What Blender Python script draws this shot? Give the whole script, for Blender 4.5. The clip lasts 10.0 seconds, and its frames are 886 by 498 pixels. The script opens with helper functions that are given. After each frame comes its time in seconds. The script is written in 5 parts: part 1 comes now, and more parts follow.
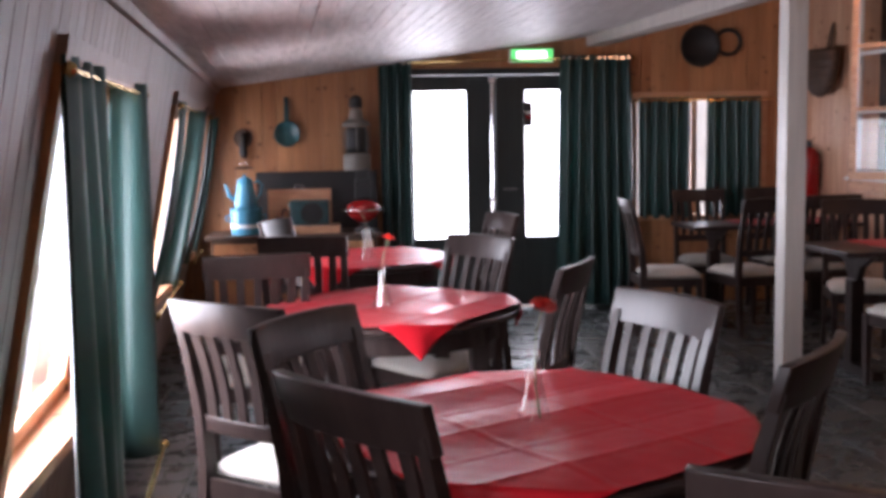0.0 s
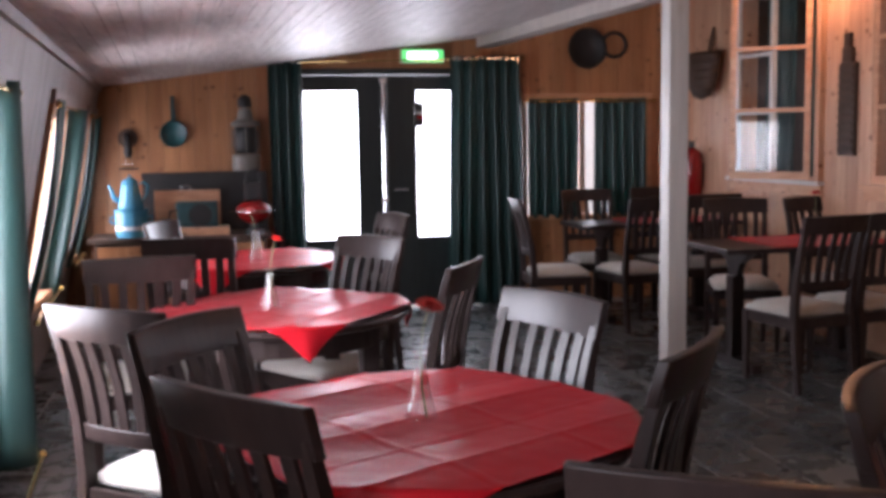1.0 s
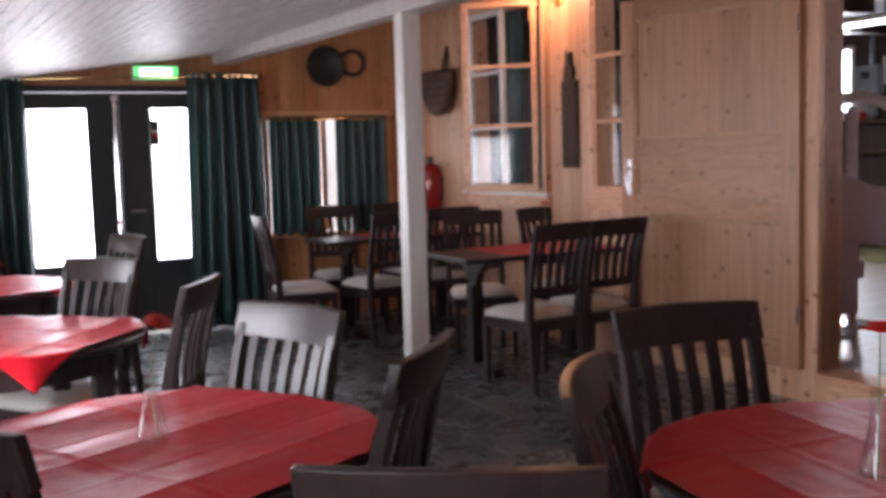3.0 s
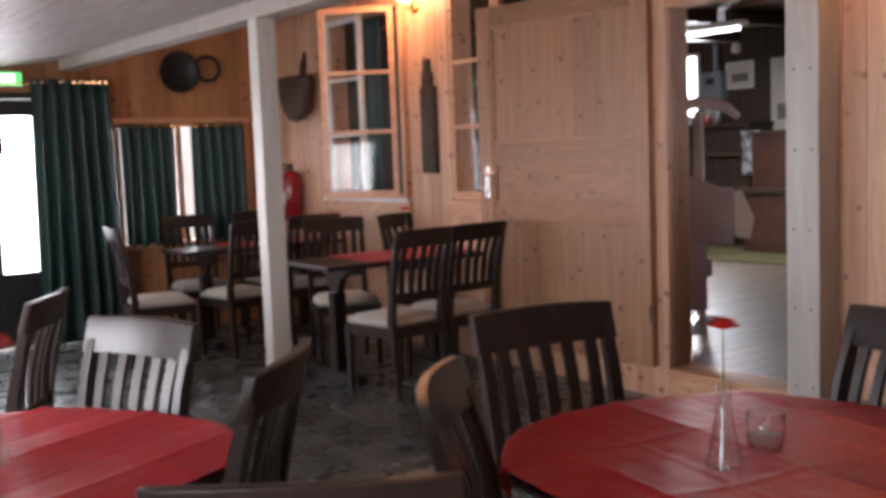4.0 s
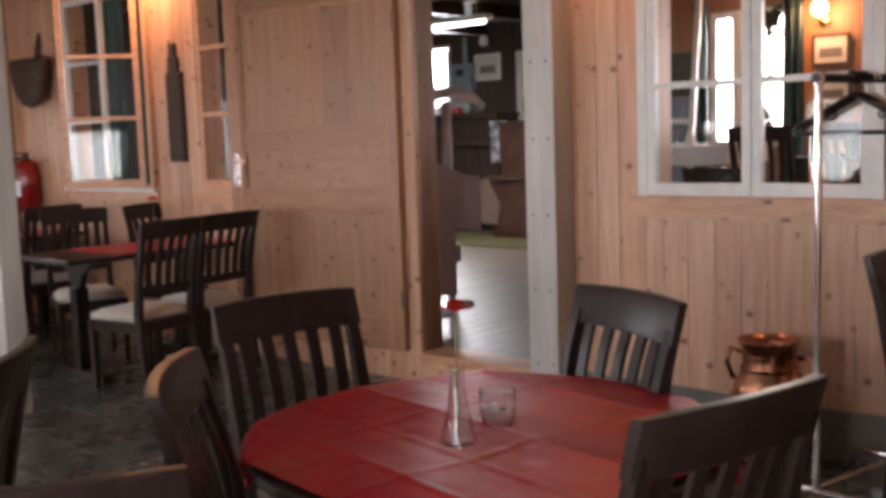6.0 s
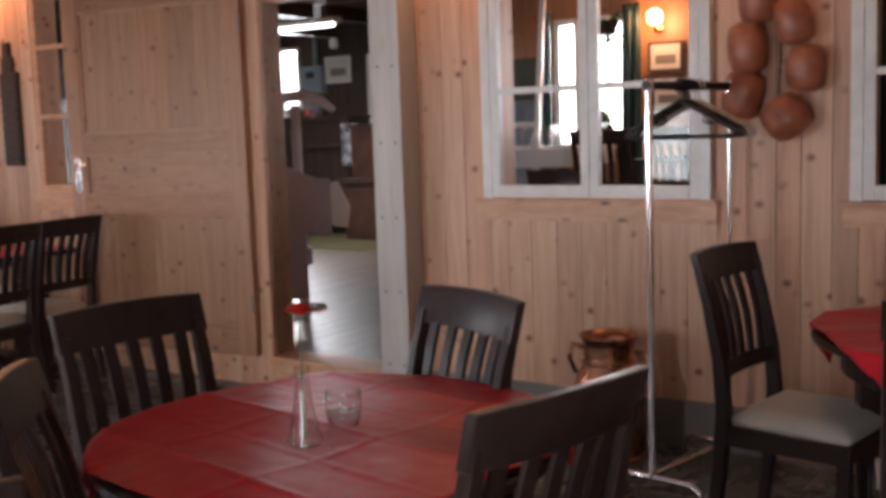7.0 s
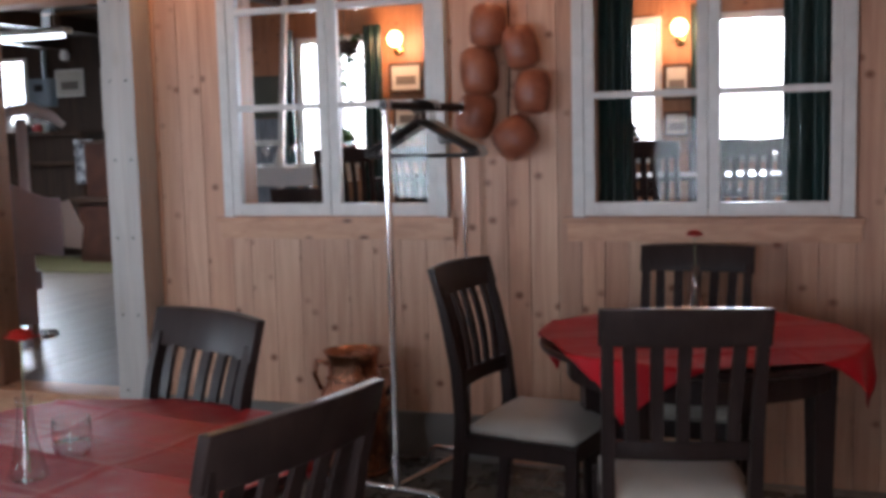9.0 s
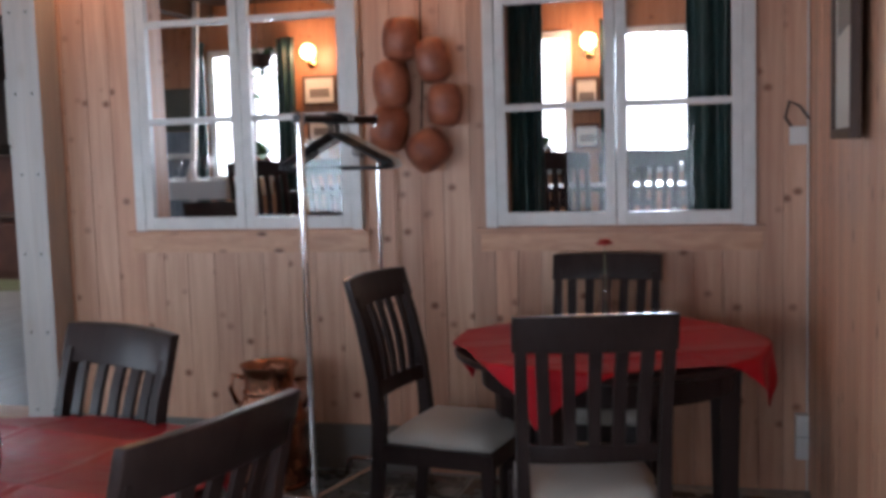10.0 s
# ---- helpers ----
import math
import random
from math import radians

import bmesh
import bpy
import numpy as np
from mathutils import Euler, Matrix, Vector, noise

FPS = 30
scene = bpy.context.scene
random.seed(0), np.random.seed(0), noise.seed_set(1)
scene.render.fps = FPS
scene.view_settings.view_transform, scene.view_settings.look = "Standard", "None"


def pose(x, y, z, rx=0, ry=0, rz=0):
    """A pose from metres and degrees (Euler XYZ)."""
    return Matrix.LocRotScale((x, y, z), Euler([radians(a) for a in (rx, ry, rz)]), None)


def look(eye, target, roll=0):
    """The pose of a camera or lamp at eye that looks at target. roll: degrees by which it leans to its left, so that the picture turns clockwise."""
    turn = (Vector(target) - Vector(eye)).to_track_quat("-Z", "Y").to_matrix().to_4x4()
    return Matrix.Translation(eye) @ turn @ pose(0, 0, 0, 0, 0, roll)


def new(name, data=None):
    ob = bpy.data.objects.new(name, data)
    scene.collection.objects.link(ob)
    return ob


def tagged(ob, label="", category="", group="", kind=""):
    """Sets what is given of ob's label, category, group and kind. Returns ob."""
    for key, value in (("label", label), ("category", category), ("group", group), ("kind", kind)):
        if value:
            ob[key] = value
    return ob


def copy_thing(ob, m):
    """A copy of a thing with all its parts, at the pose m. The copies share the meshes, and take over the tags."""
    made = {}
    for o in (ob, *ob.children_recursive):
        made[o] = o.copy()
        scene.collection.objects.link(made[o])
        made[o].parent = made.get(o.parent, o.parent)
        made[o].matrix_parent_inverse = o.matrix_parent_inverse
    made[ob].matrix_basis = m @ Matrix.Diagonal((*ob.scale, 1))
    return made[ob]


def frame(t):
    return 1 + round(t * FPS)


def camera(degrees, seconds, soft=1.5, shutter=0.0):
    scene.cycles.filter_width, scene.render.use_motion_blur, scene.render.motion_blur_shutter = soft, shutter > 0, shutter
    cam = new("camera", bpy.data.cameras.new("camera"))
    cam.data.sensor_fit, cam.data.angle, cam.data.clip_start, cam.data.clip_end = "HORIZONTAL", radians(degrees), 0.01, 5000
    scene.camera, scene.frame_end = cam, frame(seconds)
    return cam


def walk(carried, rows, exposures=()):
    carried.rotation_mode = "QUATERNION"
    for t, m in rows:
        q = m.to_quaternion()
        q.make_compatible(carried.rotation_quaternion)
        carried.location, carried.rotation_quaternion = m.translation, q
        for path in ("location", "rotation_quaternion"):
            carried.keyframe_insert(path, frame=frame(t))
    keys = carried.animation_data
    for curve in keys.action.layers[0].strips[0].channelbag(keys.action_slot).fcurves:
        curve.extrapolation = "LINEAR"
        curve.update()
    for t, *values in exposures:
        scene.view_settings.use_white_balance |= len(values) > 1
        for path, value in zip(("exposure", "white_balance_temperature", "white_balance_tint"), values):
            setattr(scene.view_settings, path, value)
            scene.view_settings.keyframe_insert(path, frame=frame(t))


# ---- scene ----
cam = camera(46.3, 10.0, soft=4.0)
PATH = [
    (0, (0.57, -0.218, 1.406), (0.786, 1.759, 1.193), -1.0),
    (0.5, (0.59, -0.2, 1.399), (0.902, 1.764, 1.187), -0.8),
    (1, (0.595, -0.21, 1.403), (1.01, 1.734, 1.188), -0.9),
    (1.5, (0.605, -0.208, 1.4), (1.127, 1.711, 1.19), -1.0),
    (2, (0.622, -0.198, 1.391), (1.266, 1.685, 1.19), -1.5),
    (3.5, (0.645, -0.232, 1.375), (1.627, 1.501, 1.191), -1.8),
    (4, (0.659, -0.22, 1.377), (1.754, 1.443, 1.193), -2.2),
    (4.5, (0.659, -0.229, 1.376), (1.84, 1.375, 1.192), -2.3),
    (5, (0.69, -0.216, 1.365), (1.959, 1.317, 1.166), -2.5),
    (5.5, (0.703, -0.226, 1.367), (2.055, 1.232, 1.154), -2.1),
    (7, (0.672, -0.306, 1.379), (2.291, 0.845, 1.152), -1.9),
    (7.5, (0.68, -0.31, 1.381), (2.371, 0.734, 1.156), -1.5),
    (8, (0.678, -0.324, 1.382), (2.432, 0.61, 1.159), -1.5),
    (8.5, (0.675, -0.335, 1.379), (2.479, 0.501, 1.162), -1.5),
    (9, (0.667, -0.338, 1.378), (2.518, 0.391, 1.172), -1.4),
    (9.5, (0.653, -0.345, 1.377), (2.533, 0.308, 1.184), -1.6),
    (10, (0.634, -0.355, 1.378), (2.54, 0.222, 1.191), -1.7),
]
walk(cam, [(t, look(eye, target, roll)) for t, eye, target, roll in PATH],
     exposures=[(0.0, 0.26, 6200, 22), (2.0, 0.36, 6150, 20), (4.0, 0.45, 6500, 17), (5.5, 0.46, 6750, 16), (7.5, 0.22, 6400, 14), (10.0, 0.16, 5600, 9)])

# ---- plan, in metres ----
BACK, SIDE, NEAR = 8.17, 4.76, -0.56       # inner faces of the back, right and near walls
LEAN_TAN, SKEW = 0.20, -0.05                            # the window wall leans in towards its top
LX, LZ = -0.276, 1.833                      # top edge of the leaning wall
RIDGE_X, RIDGE_Z, RIGHT_Z = 2.82, 2.22, 2.60
FAR_X, FAR_Y0, FAR_Y1, STEP = 8.94, -2.2, 8.9, 0.17   # the next room


def left_x(z, y=BACK):
    """The window wall's inner face; it leans, and runs slightly askew."""
    return LX - (LZ - z) * LEAN_TAN + (y - BACK) * SKEW


# ---- world and light ----
world = bpy.data.worlds.new("world")
scene.world = world
world.use_nodes = True
wn = world.node_tree.nodes
sky = wn.new("ShaderNodeTexSky")
sky.sky_type = "NISHITA"
sky.sun_disc = False
sky.sun_elevation, sky.sun_rotation = radians(54), radians(-141)
sky.air_density, sky.dust_density = 1.0, 4.0
wn["Background"].inputs["Strength"].default_value = 0.15
world.node_tree.links.new(sky.outputs[0], wn["Background"].inputs["Color"])

sun = new("sun", bpy.data.lights.new("sun", "SUN"))
sun.data.energy, sun.data.angle, sun.data.color = 1.5, radians(14), (1.0, 0.95, 0.88)
sun.matrix_world = look((-4, -5, 9), (0, 0, 0))


def window_light(name, centre, target, w, h, watts, colour=(0.92, 0.96, 1.0)):
    lamp = new(name, bpy.data.lights.new(name, "AREA"))
    lamp.data.shape, lamp.data.size, lamp.data.size_y = "RECTANGLE", w, h
    lamp.data.energy, lamp.data.color = watts, colour
    lamp.matrix_world = look(centre, target)
    return lamp


DAY, WARM = 1.25, 1.0
# the last lamp is fill for the near end, behind the added unseen window
for yc, wd, watts in ((2.82, 1.1, 82), (5.52, 1.1, 40), (7.62, 0.7, 12), (0.3, 1.1, 14)):
    window_light("daylight", (left_x(1.0, yc) - 0.20, yc, 1.0), (2.0, yc, 0.52), 1.2, wd, watts * DAY)
window_light("daylight", (1.48, BACK + 0.2, 1.18), (1.48, 0, 0.9), 0.44, 1.15, 11 * DAY)
window_light("daylight", (2.40, BACK + 0.2, 1.18), (2.40, 0, 0.9), 0.44, 1.15, 11 * DAY)
window_light("daylight", (3.63, BACK + 0.2, 1.25), (3.63, 0, 0.9), 0.9, 0.9, 4 * DAY)


# ---- materials ----
def material(name, colour, rough=0.6, metal=0.0):
    m = bpy.data.materials.new(name)
    m.use_nodes = True
    b = m.node_tree.nodes["Principled BSDF"]
    b.inputs["Base Color"].default_value = (*colour, 1)
    b.inputs["Roughness"].default_value = rough
    b.inputs["Metallic"].default_value = metal
    return m


def node(m, kind, **values):
    n = m.node_tree.nodes.new(kind)
    for key, value in values.items():
        n.inputs[key].default_value = value
    return n


def link(m, a, b):
    m.node_tree.links.new(a, b)


def ramp(m, fac, stops):
    r = m.node_tree.nodes.new("ShaderNodeValToRGB")
    while len(r.color_ramp.elements) < len(stops):
        r.color_ramp.elements.new(0.5)
    for e, (p, c) in zip(r.color_ramp.elements, stops):
        e.position, e.color = p, (*c, 1)
    link(m, fac, r.inputs[0])
    return r


def mix(m, fac, a, b, how="MIX"):
    n = m.node_tree.nodes.new("ShaderNodeMix")
    n.data_type, n.blend_type = "RGBA", how
    for src, i in ((fac, 0), (a, 6), (b, 7)):
        if isinstance(src, (int, float)):
            n.inputs[i].default_value = src
        elif isinstance(src, tuple):
            n.inputs[i].default_value = (*src, 1)
        else:
            link(m, src, n.inputs[i])
    return n.outputs[2]


def bump(m, height, strength, distance=0.01):
    n = node(m, "ShaderNodeBump", Strength=strength, Distance=distance)
    link(m, height, n.inputs["Height"])
    link(m, n.outputs[0], m.node_tree.nodes["Principled BSDF"].inputs["Normal"])


def moved(m, scale, by_random=True):
    """World position, stretched, and shifted for each piece."""
    g = m.node_tree.nodes.new("ShaderNodeNewGeometry")
    mul = m.node_tree.nodes.new("ShaderNodeVectorMath")
    mul.operation = "MULTIPLY"
    mul.inputs[1].default_value = scale
    src = g.outputs["Position"]
    if by_random:
        o = m.node_tree.nodes.new("ShaderNodeObjectInfo")
        k = m.node_tree.nodes.new("ShaderNodeVectorMath")
        k.operation = "MULTIPLY_ADD"
        k.inputs[1].default_value = (37.0, 19.0, 53.0)
        link(m, o.outputs["Random"], k.inputs[0])
        link(m, src, k.inputs[2])
        src = k.outputs[0]
    link(m, src, mul.inputs[0])
    return mul.outputs[0]


def wood(name, dark, light, knot, scale, knot_scale, rough=0.5, knots=True, relief=0.15, random_tone=True):
    m = material(name, light, rough)
    b = m.node_tree.nodes["Principled BSDF"]
    grain = node(m, "ShaderNodeTexNoise", Scale=1.0, Detail=6.0, Roughness=0.6, Distortion=0.6)
    link(m, moved(m, scale), grain.inputs["Vector"])
    col = ramp(m, grain.outputs[0], [(0.3, dark), (0.68, light)]).outputs[0]
    if random_tone:
        o = m.node_tree.nodes.new("ShaderNodeObjectInfo")
        tone = ramp(m, o.outputs["Random"], [(0.0, (0.70, 0.63, 0.57)), (0.35, (0.98, 0.93, 0.88)), (0.7, (1.0, 0.99, 0.93)), (1.0, (0.92, 0.76, 0.66))]).outputs[0]
        col = mix(m, 0.85, col, tone, "MULTIPLY")
    if knots:
        v = node(m, "ShaderNodeTexVoronoi", Scale=1.0, Randomness=1.0)
        link(m, moved(m, knot_scale), v.inputs["Vector"])
        k = ramp(m, v.outputs["Distance"], [(0.085, (0.95, 0.95, 0.95)), (0.135, (0.55, 0.55, 0.55)), (0.23, (0, 0, 0))]).outputs[0]
        patch = node(m, "ShaderNodeTexNoise", Scale=1.0, Detail=1.0)
        link(m, moved(m, (3.1, 3.1, 3.1)), patch.inputs["Vector"])
        k = mix(m, 1.0, k, ramp(m, patch.outputs[0], [(0.36, (0.08, 0.08, 0.08)), (0.50, (1, 1, 1))]).outputs[0], "MULTIPLY")
        col = mix(m, k, col, knot)
    link(m, col, b.inputs["Base Color"])
    bump(m, grain.outputs[0], relief, 0.004)
    return m


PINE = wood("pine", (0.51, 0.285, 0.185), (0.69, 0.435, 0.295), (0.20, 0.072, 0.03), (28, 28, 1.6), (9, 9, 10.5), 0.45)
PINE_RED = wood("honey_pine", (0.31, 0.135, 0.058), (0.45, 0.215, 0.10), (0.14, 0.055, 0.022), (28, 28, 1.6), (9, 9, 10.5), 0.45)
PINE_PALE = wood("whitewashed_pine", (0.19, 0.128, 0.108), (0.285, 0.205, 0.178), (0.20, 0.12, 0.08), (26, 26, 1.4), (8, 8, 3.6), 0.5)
PINE_RAIL = wood("pine_rail", (0.50, 0.26, 0.15), (0.68, 0.40, 0.25), (0.15, 0.06, 0.03), (6, 6, 26), (7, 7, 13), 0.42)
PINE_DOOR = wood("varnished_pine", (0.32, 0.16, 0.088), (0.45, 0.25, 0.145), (0.15, 0.06, 0.028), (28, 28, 1.6), (9, 9, 10.5), 0.42)
PINE_DOOR_RAIL = wood("varnished_pine_rail", (0.31, 0.15, 0.08), (0.44, 0.235, 0.13), (0.15, 0.06, 0.028), (6, 6, 26), (8, 8, 10), 0.42)
CEIL = wood("white_ceiling_paint", (0.33, 0.28, 0.265), (0.54, 0.48, 0.46), (0.26, 0.19, 0.16), (34, 2.2, 34), (8, 6, 8), 0.52, True, 0.35, False)
POST_WHITE = wood("white_painted_timber", (0.42, 0.395, 0.38), (0.54, 0.515, 0.495), (0.42, 0.36, 0.30), (22, 22, 1.4), (7, 7, 3.4), 0.45)
CEIL.node_tree.nodes["Principled BSDF"].inputs["Specular IOR Level"].default_value = 0.28
ESPRESSO = wood("espresso_wood", (0.023, 0.0150, 0.0133), (0.040, 0.0262, 0.0236), (0, 0, 0), (20, 20, 2.5), (1, 1, 1), 0.31, False, 0.05, False)
ESPRESSO.node_tree.nodes["Principled BSDF"].inputs["Specular IOR Level"].default_value = 0.22
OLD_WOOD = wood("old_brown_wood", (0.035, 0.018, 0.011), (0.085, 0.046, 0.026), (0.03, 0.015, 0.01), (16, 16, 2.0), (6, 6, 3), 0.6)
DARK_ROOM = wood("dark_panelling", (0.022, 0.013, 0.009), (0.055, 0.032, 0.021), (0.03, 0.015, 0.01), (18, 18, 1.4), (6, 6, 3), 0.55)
ROOM_FLOOR = wood("worn_floorboard", (0.10, 0.078, 0.062), (0.17, 0.138, 0.115), (0.07, 0.045, 0.03), (3, 24, 3), (3, 8, 3), 0.38)


def cloth(name, dark, light, rough, sheen, weave=900.0):
    m = material(name, light, rough)
    b = m.node_tree.nodes["Principled BSDF"]
    b.inputs["Sheen Weight"].default_value = sheen
    n = node(m, "ShaderNodeTexNoise", Scale=3.0, Detail=5.0)
    link(m, moved(m, (1, 1, 1), False), n.inputs["Vector"])
    link(m, ramp(m, n.outputs[0], [(0.3, dark), (0.7, light)]).outputs[0], b.inputs["Base Color"])
    f = node(m, "ShaderNodeTexNoise", Scale=weave, Detail=2.0)
    link(m, moved(m, (1, 1, 1), False), f.inputs["Vector"])
    bump(m, f.outputs[0], 0.12, 0.002)
    return m


RED = cloth("red_satin", (0.45, 0.009, 0.016), (0.56, 0.013, 0.023), 0.36, 0.03, 500)
GREEN = cloth("green_curtain_cloth", (0.007, 0.027, 0.024), (0.013, 0.047, 0.042), 0.45, 0.08, 700)
RED.node_tree.nodes["Principled BSDF"].inputs["Specular IOR Level"].default_value = 0.15
green_out = GREEN.node_tree.nodes["Material Output"]
green_thru = node(GREEN, "ShaderNodeBsdfTranslucent", Color=(0.03, 0.22, 0.18, 1))
green_mix = node(GREEN, "ShaderNodeMixShader", Fac=0.12)
link(GREEN, GREEN.node_tree.nodes["Principled BSDF"].outputs[0], green_mix.inputs[1])
link(GREEN, green_thru.outputs[0], green_mix.inputs[2])
link(GREEN, green_mix.outputs[0], green_out.inputs["Surface"])
CREAM = cloth("cream_upholstery", (0.40, 0.37, 0.32), (0.52, 0.48, 0.42), 0.8, 0.2, 900)
MAUVE = cloth("mauve_brown_upholstery", (0.36, 0.335, 0.41), (0.46, 0.425, 0.51), 0.7, 0.2, 700)
LINEN = cloth("white_linen", (0.66, 0.66, 0.66), (0.78, 0.78, 0.78), 0.8, 0.1, 700)
CHROME = material("chrome", (0.75, 0.75, 0.76), 0.14, 1.0)
BRASS = material("brass", (0.62, 0.44, 0.17), 0.25, 1.0)
BLACK = material("black_plastic", (0.012, 0.012, 0.013), 0.35)
BLACK_IRON = material("black_iron", (0.014, 0.013, 0.013), 0.5)
WHITE = material("white_plastic", (0.72, 0.71, 0.68), 0.4)
FRAME_WHITE = wood("white_window_paint", (0.60, 0.59, 0.56), (0.70, 0.69, 0.66), (0.5, 0.45, 0.4), (14, 14, 14), (5, 5, 5), 0.35, False, 0.05, False)
DOOR_DARK = wood("dark_green_door_paint", (0.010, 0.014, 0.014), (0.018, 0.024, 0.023), (0, 0, 0), (20, 20, 2), (1, 1, 1), 0.4, False, 0.05, False)
RED_PAINT = material("red_lacquer", (0.26, 0.012, 0.012), 0.2)
LEAF = material("leaf", (0.05, 0.11, 0.03), 0.5)
PETAL = material("red_petal", (0.55, 0.03, 0.02), 0.5)
STEM = material("green_stem", (0.20, 0.22, 0.12), 0.5)
PAPER = material("print_paper", (0.55, 0.53, 0.47), 0.7)
GREY_PLINTH = material("grey_plinth", (0.17, 0.155, 0.135), 0.6)
PALE_GREY = material("pale_grey_plastic", (0.60, 0.60, 0.68), 0.35)
STEEL_BLUE = material("blue_grey_steel", (0.20, 0.25, 0.29), 0.4)


def mottled(m, dark, light, scale, strength=0.3, metal_rough=None):
    n = node(m, "ShaderNodeTexNoise", Scale=scale, Detail=6.0)
    link(m, moved(m, (1, 1, 1), False), n.inputs["Vector"])
    link(m, ramp(m, n.outputs[0], [(0.32, dark), (0.7, light)]).outputs[0], m.node_tree.nodes["Principled BSDF"].inputs["Base Color"])
    if metal_rough:
        r = ramp(m, n.outputs[0], [(0.3, (metal_rough[0],) * 3), (0.7, (metal_rough[1],) * 3)])
        link(m, r.outputs[0], m.node_tree.nodes["Principled BSDF"].inputs["Roughness"])
    bump(m, n.outputs[0], strength, 0.006)
    return m


SLATE = material("slate", (0.03, 0.034, 0.036), 0.35)
n_ = node(SLATE, "ShaderNodeTexNoise", Scale=7.0, Detail=8.0, Roughness=0.65)
link(SLATE, moved(SLATE, (1, 1, 1)), n_.inputs["Vector"])
o_ = SLATE.node_tree.nodes.new("ShaderNodeObjectInfo")
tone_ = ramp(SLATE, o_.outputs["Random"], [(0.0, (0.7, 0.74, 0.74)), (0.6, (1, 1, 1)), (1.0, (1.2, 1.16, 1.1))]).outputs[0]
link(SLATE, mix(SLATE, 1.0, ramp(SLATE, n_.outputs[0], [(0.3, (0.066, 0.072, 0.073)), (0.7, (0.110, 0.117, 0.115))]).outputs[0], tone_, "MULTIPLY"),
     SLATE.node_tree.nodes["Principled BSDF"].inputs["Base Color"])
link(SLATE, ramp(SLATE, n_.outputs[0], [(0.3, (0.18,) * 3), (0.7, (0.38,) * 3)]).outputs[0], SLATE.node_tree.nodes["Principled BSDF"].inputs["Roughness"])
bump(SLATE, n_.outputs[0], 0.07, 0.004)
GROUT = mottled(material("grout", (0.2, 0.19, 0.18), 0.9), (0.24, 0.24, 0.235), (0.38, 0.375, 0.365), 30, 0.3)
COPPER = mottled(material("copper", (0.6, 0.28, 0.16), 0.3, 1.0), (0.30, 0.125, 0.07), (0.60, 0.29, 0.18), 9, 0.05, (0.16, 0.32))
BLUE = mottled(material("blue_enamel", (0.1, 0.35, 0.5), 0.2), (0.06, 0.24, 0.36), (0.09, 0.31, 0.45), 12, 0.05)
TEAL = mottled(material("teal_enamel", (0.03, 0.12, 0.13), 0.4), (0.012, 0.05, 0.055), (0.022, 0.085, 0.09), 12, 0.1)
SAUSAGE = mottled(material("red_brown_gourd", (0.33, 0.10, 0.05), 0.4), (0.24, 0.07, 0.035), (0.42, 0.14, 0.07), 14, 0.25)
# yard ground: blown-out daylight glare is put into its pale colour
GLARE_GROUND = mottled(material("pale_gravel", (0.5, 0.49, 0.46), 0.9), (0.42, 0.41, 0.38), (0.58, 0.57, 0.54), 3, 0.5)
SIDING = mottled(material("white_siding", (0.7, 0.7, 0.68), 0.6), (0.62, 0.62, 0.60), (0.72, 0.72, 0.70), 3, 0.1)
CARPET = mottled(material("olive_carpet", (0.11, 0.095, 0.035), 0.9), (0.085, 0.072, 0.025), (0.135, 0.118, 0.045), 25, 0.4)
SPECKLED = mottled(material("patterned_cotton", (0.3, 0.3, 0.32), 0.8), (0.05, 0.05, 0.06), (0.62, 0.62, 0.64), 14, 0.1)
CHEST = mottled(material("red_brown_varnish", (0.06, 0.022, 0.014), 0.35), (0.045, 0.017, 0.011), (0.085, 0.033, 0.020), 6, 0.05)
DADO = mottled(material("blue_grey_board_paint", (0.16, 0.18, 0.21), 0.5), (0.13, 0.15, 0.18), (0.20, 0.22, 0.25), 8, 0.1)
OLIVE = mottled(material("dark_olive_paint", (0.05, 0.05, 0.03), 0.6), (0.04, 0.04, 0.024), (0.06, 0.058, 0.035), 6, 0.1)


def thin_glass(name, base, falloff, tint=(1, 1, 1)):
    """Clear thin glass: see-through, with a gloss that grows at the edges."""
    m = bpy.data.materials.new(name)
    m.use_nodes = True
    t = m.node_tree
    t.nodes.clear()
    out, mx = t.nodes.new("ShaderNodeOutputMaterial"), t.nodes.new("ShaderNodeMixShader")
    clear, gloss, fr = t.nodes.new("ShaderNodeBsdfTransparent"), t.nodes.new("ShaderNodeBsdfGlossy"), t.nodes.new("ShaderNodeLayerWeight")
    power, add = t.nodes.new("ShaderNodeMath"), t.nodes.new("ShaderNodeMath")
    power.operation, power.inputs[1].default_value = "POWER", falloff
    add.operation, add.use_clamp, add.inputs[1].default_value = "ADD", True, base
    clear.inputs["Color"].default_value = (*tint, 1)
    gloss.inputs["Roughness"].default_value = 0.02
    fr.inputs["Blend"].default_value = 0.5
    t.links.new(fr.outputs["Facing"], power.inputs[0])
    t.links.new(power.outputs[0], add.inputs[0])
    t.links.new(add.outputs[0], mx.inputs[0])
    t.links.new(clear.outputs[0], mx.inputs[1])
    t.links.new(gloss.outputs[0], mx.inputs[2])
    t.links.new(mx.outputs[0], out.inputs[0])
    return m


PANE = thin_glass("window_glass", 0.009, 5.0)
GLASS = thin_glass("clear_glass", 0.06, 4.2, (0.985, 0.99, 0.99))
WATER = thin_glass("water", 0.05, 3.0, (0.96, 0.97, 0.97))


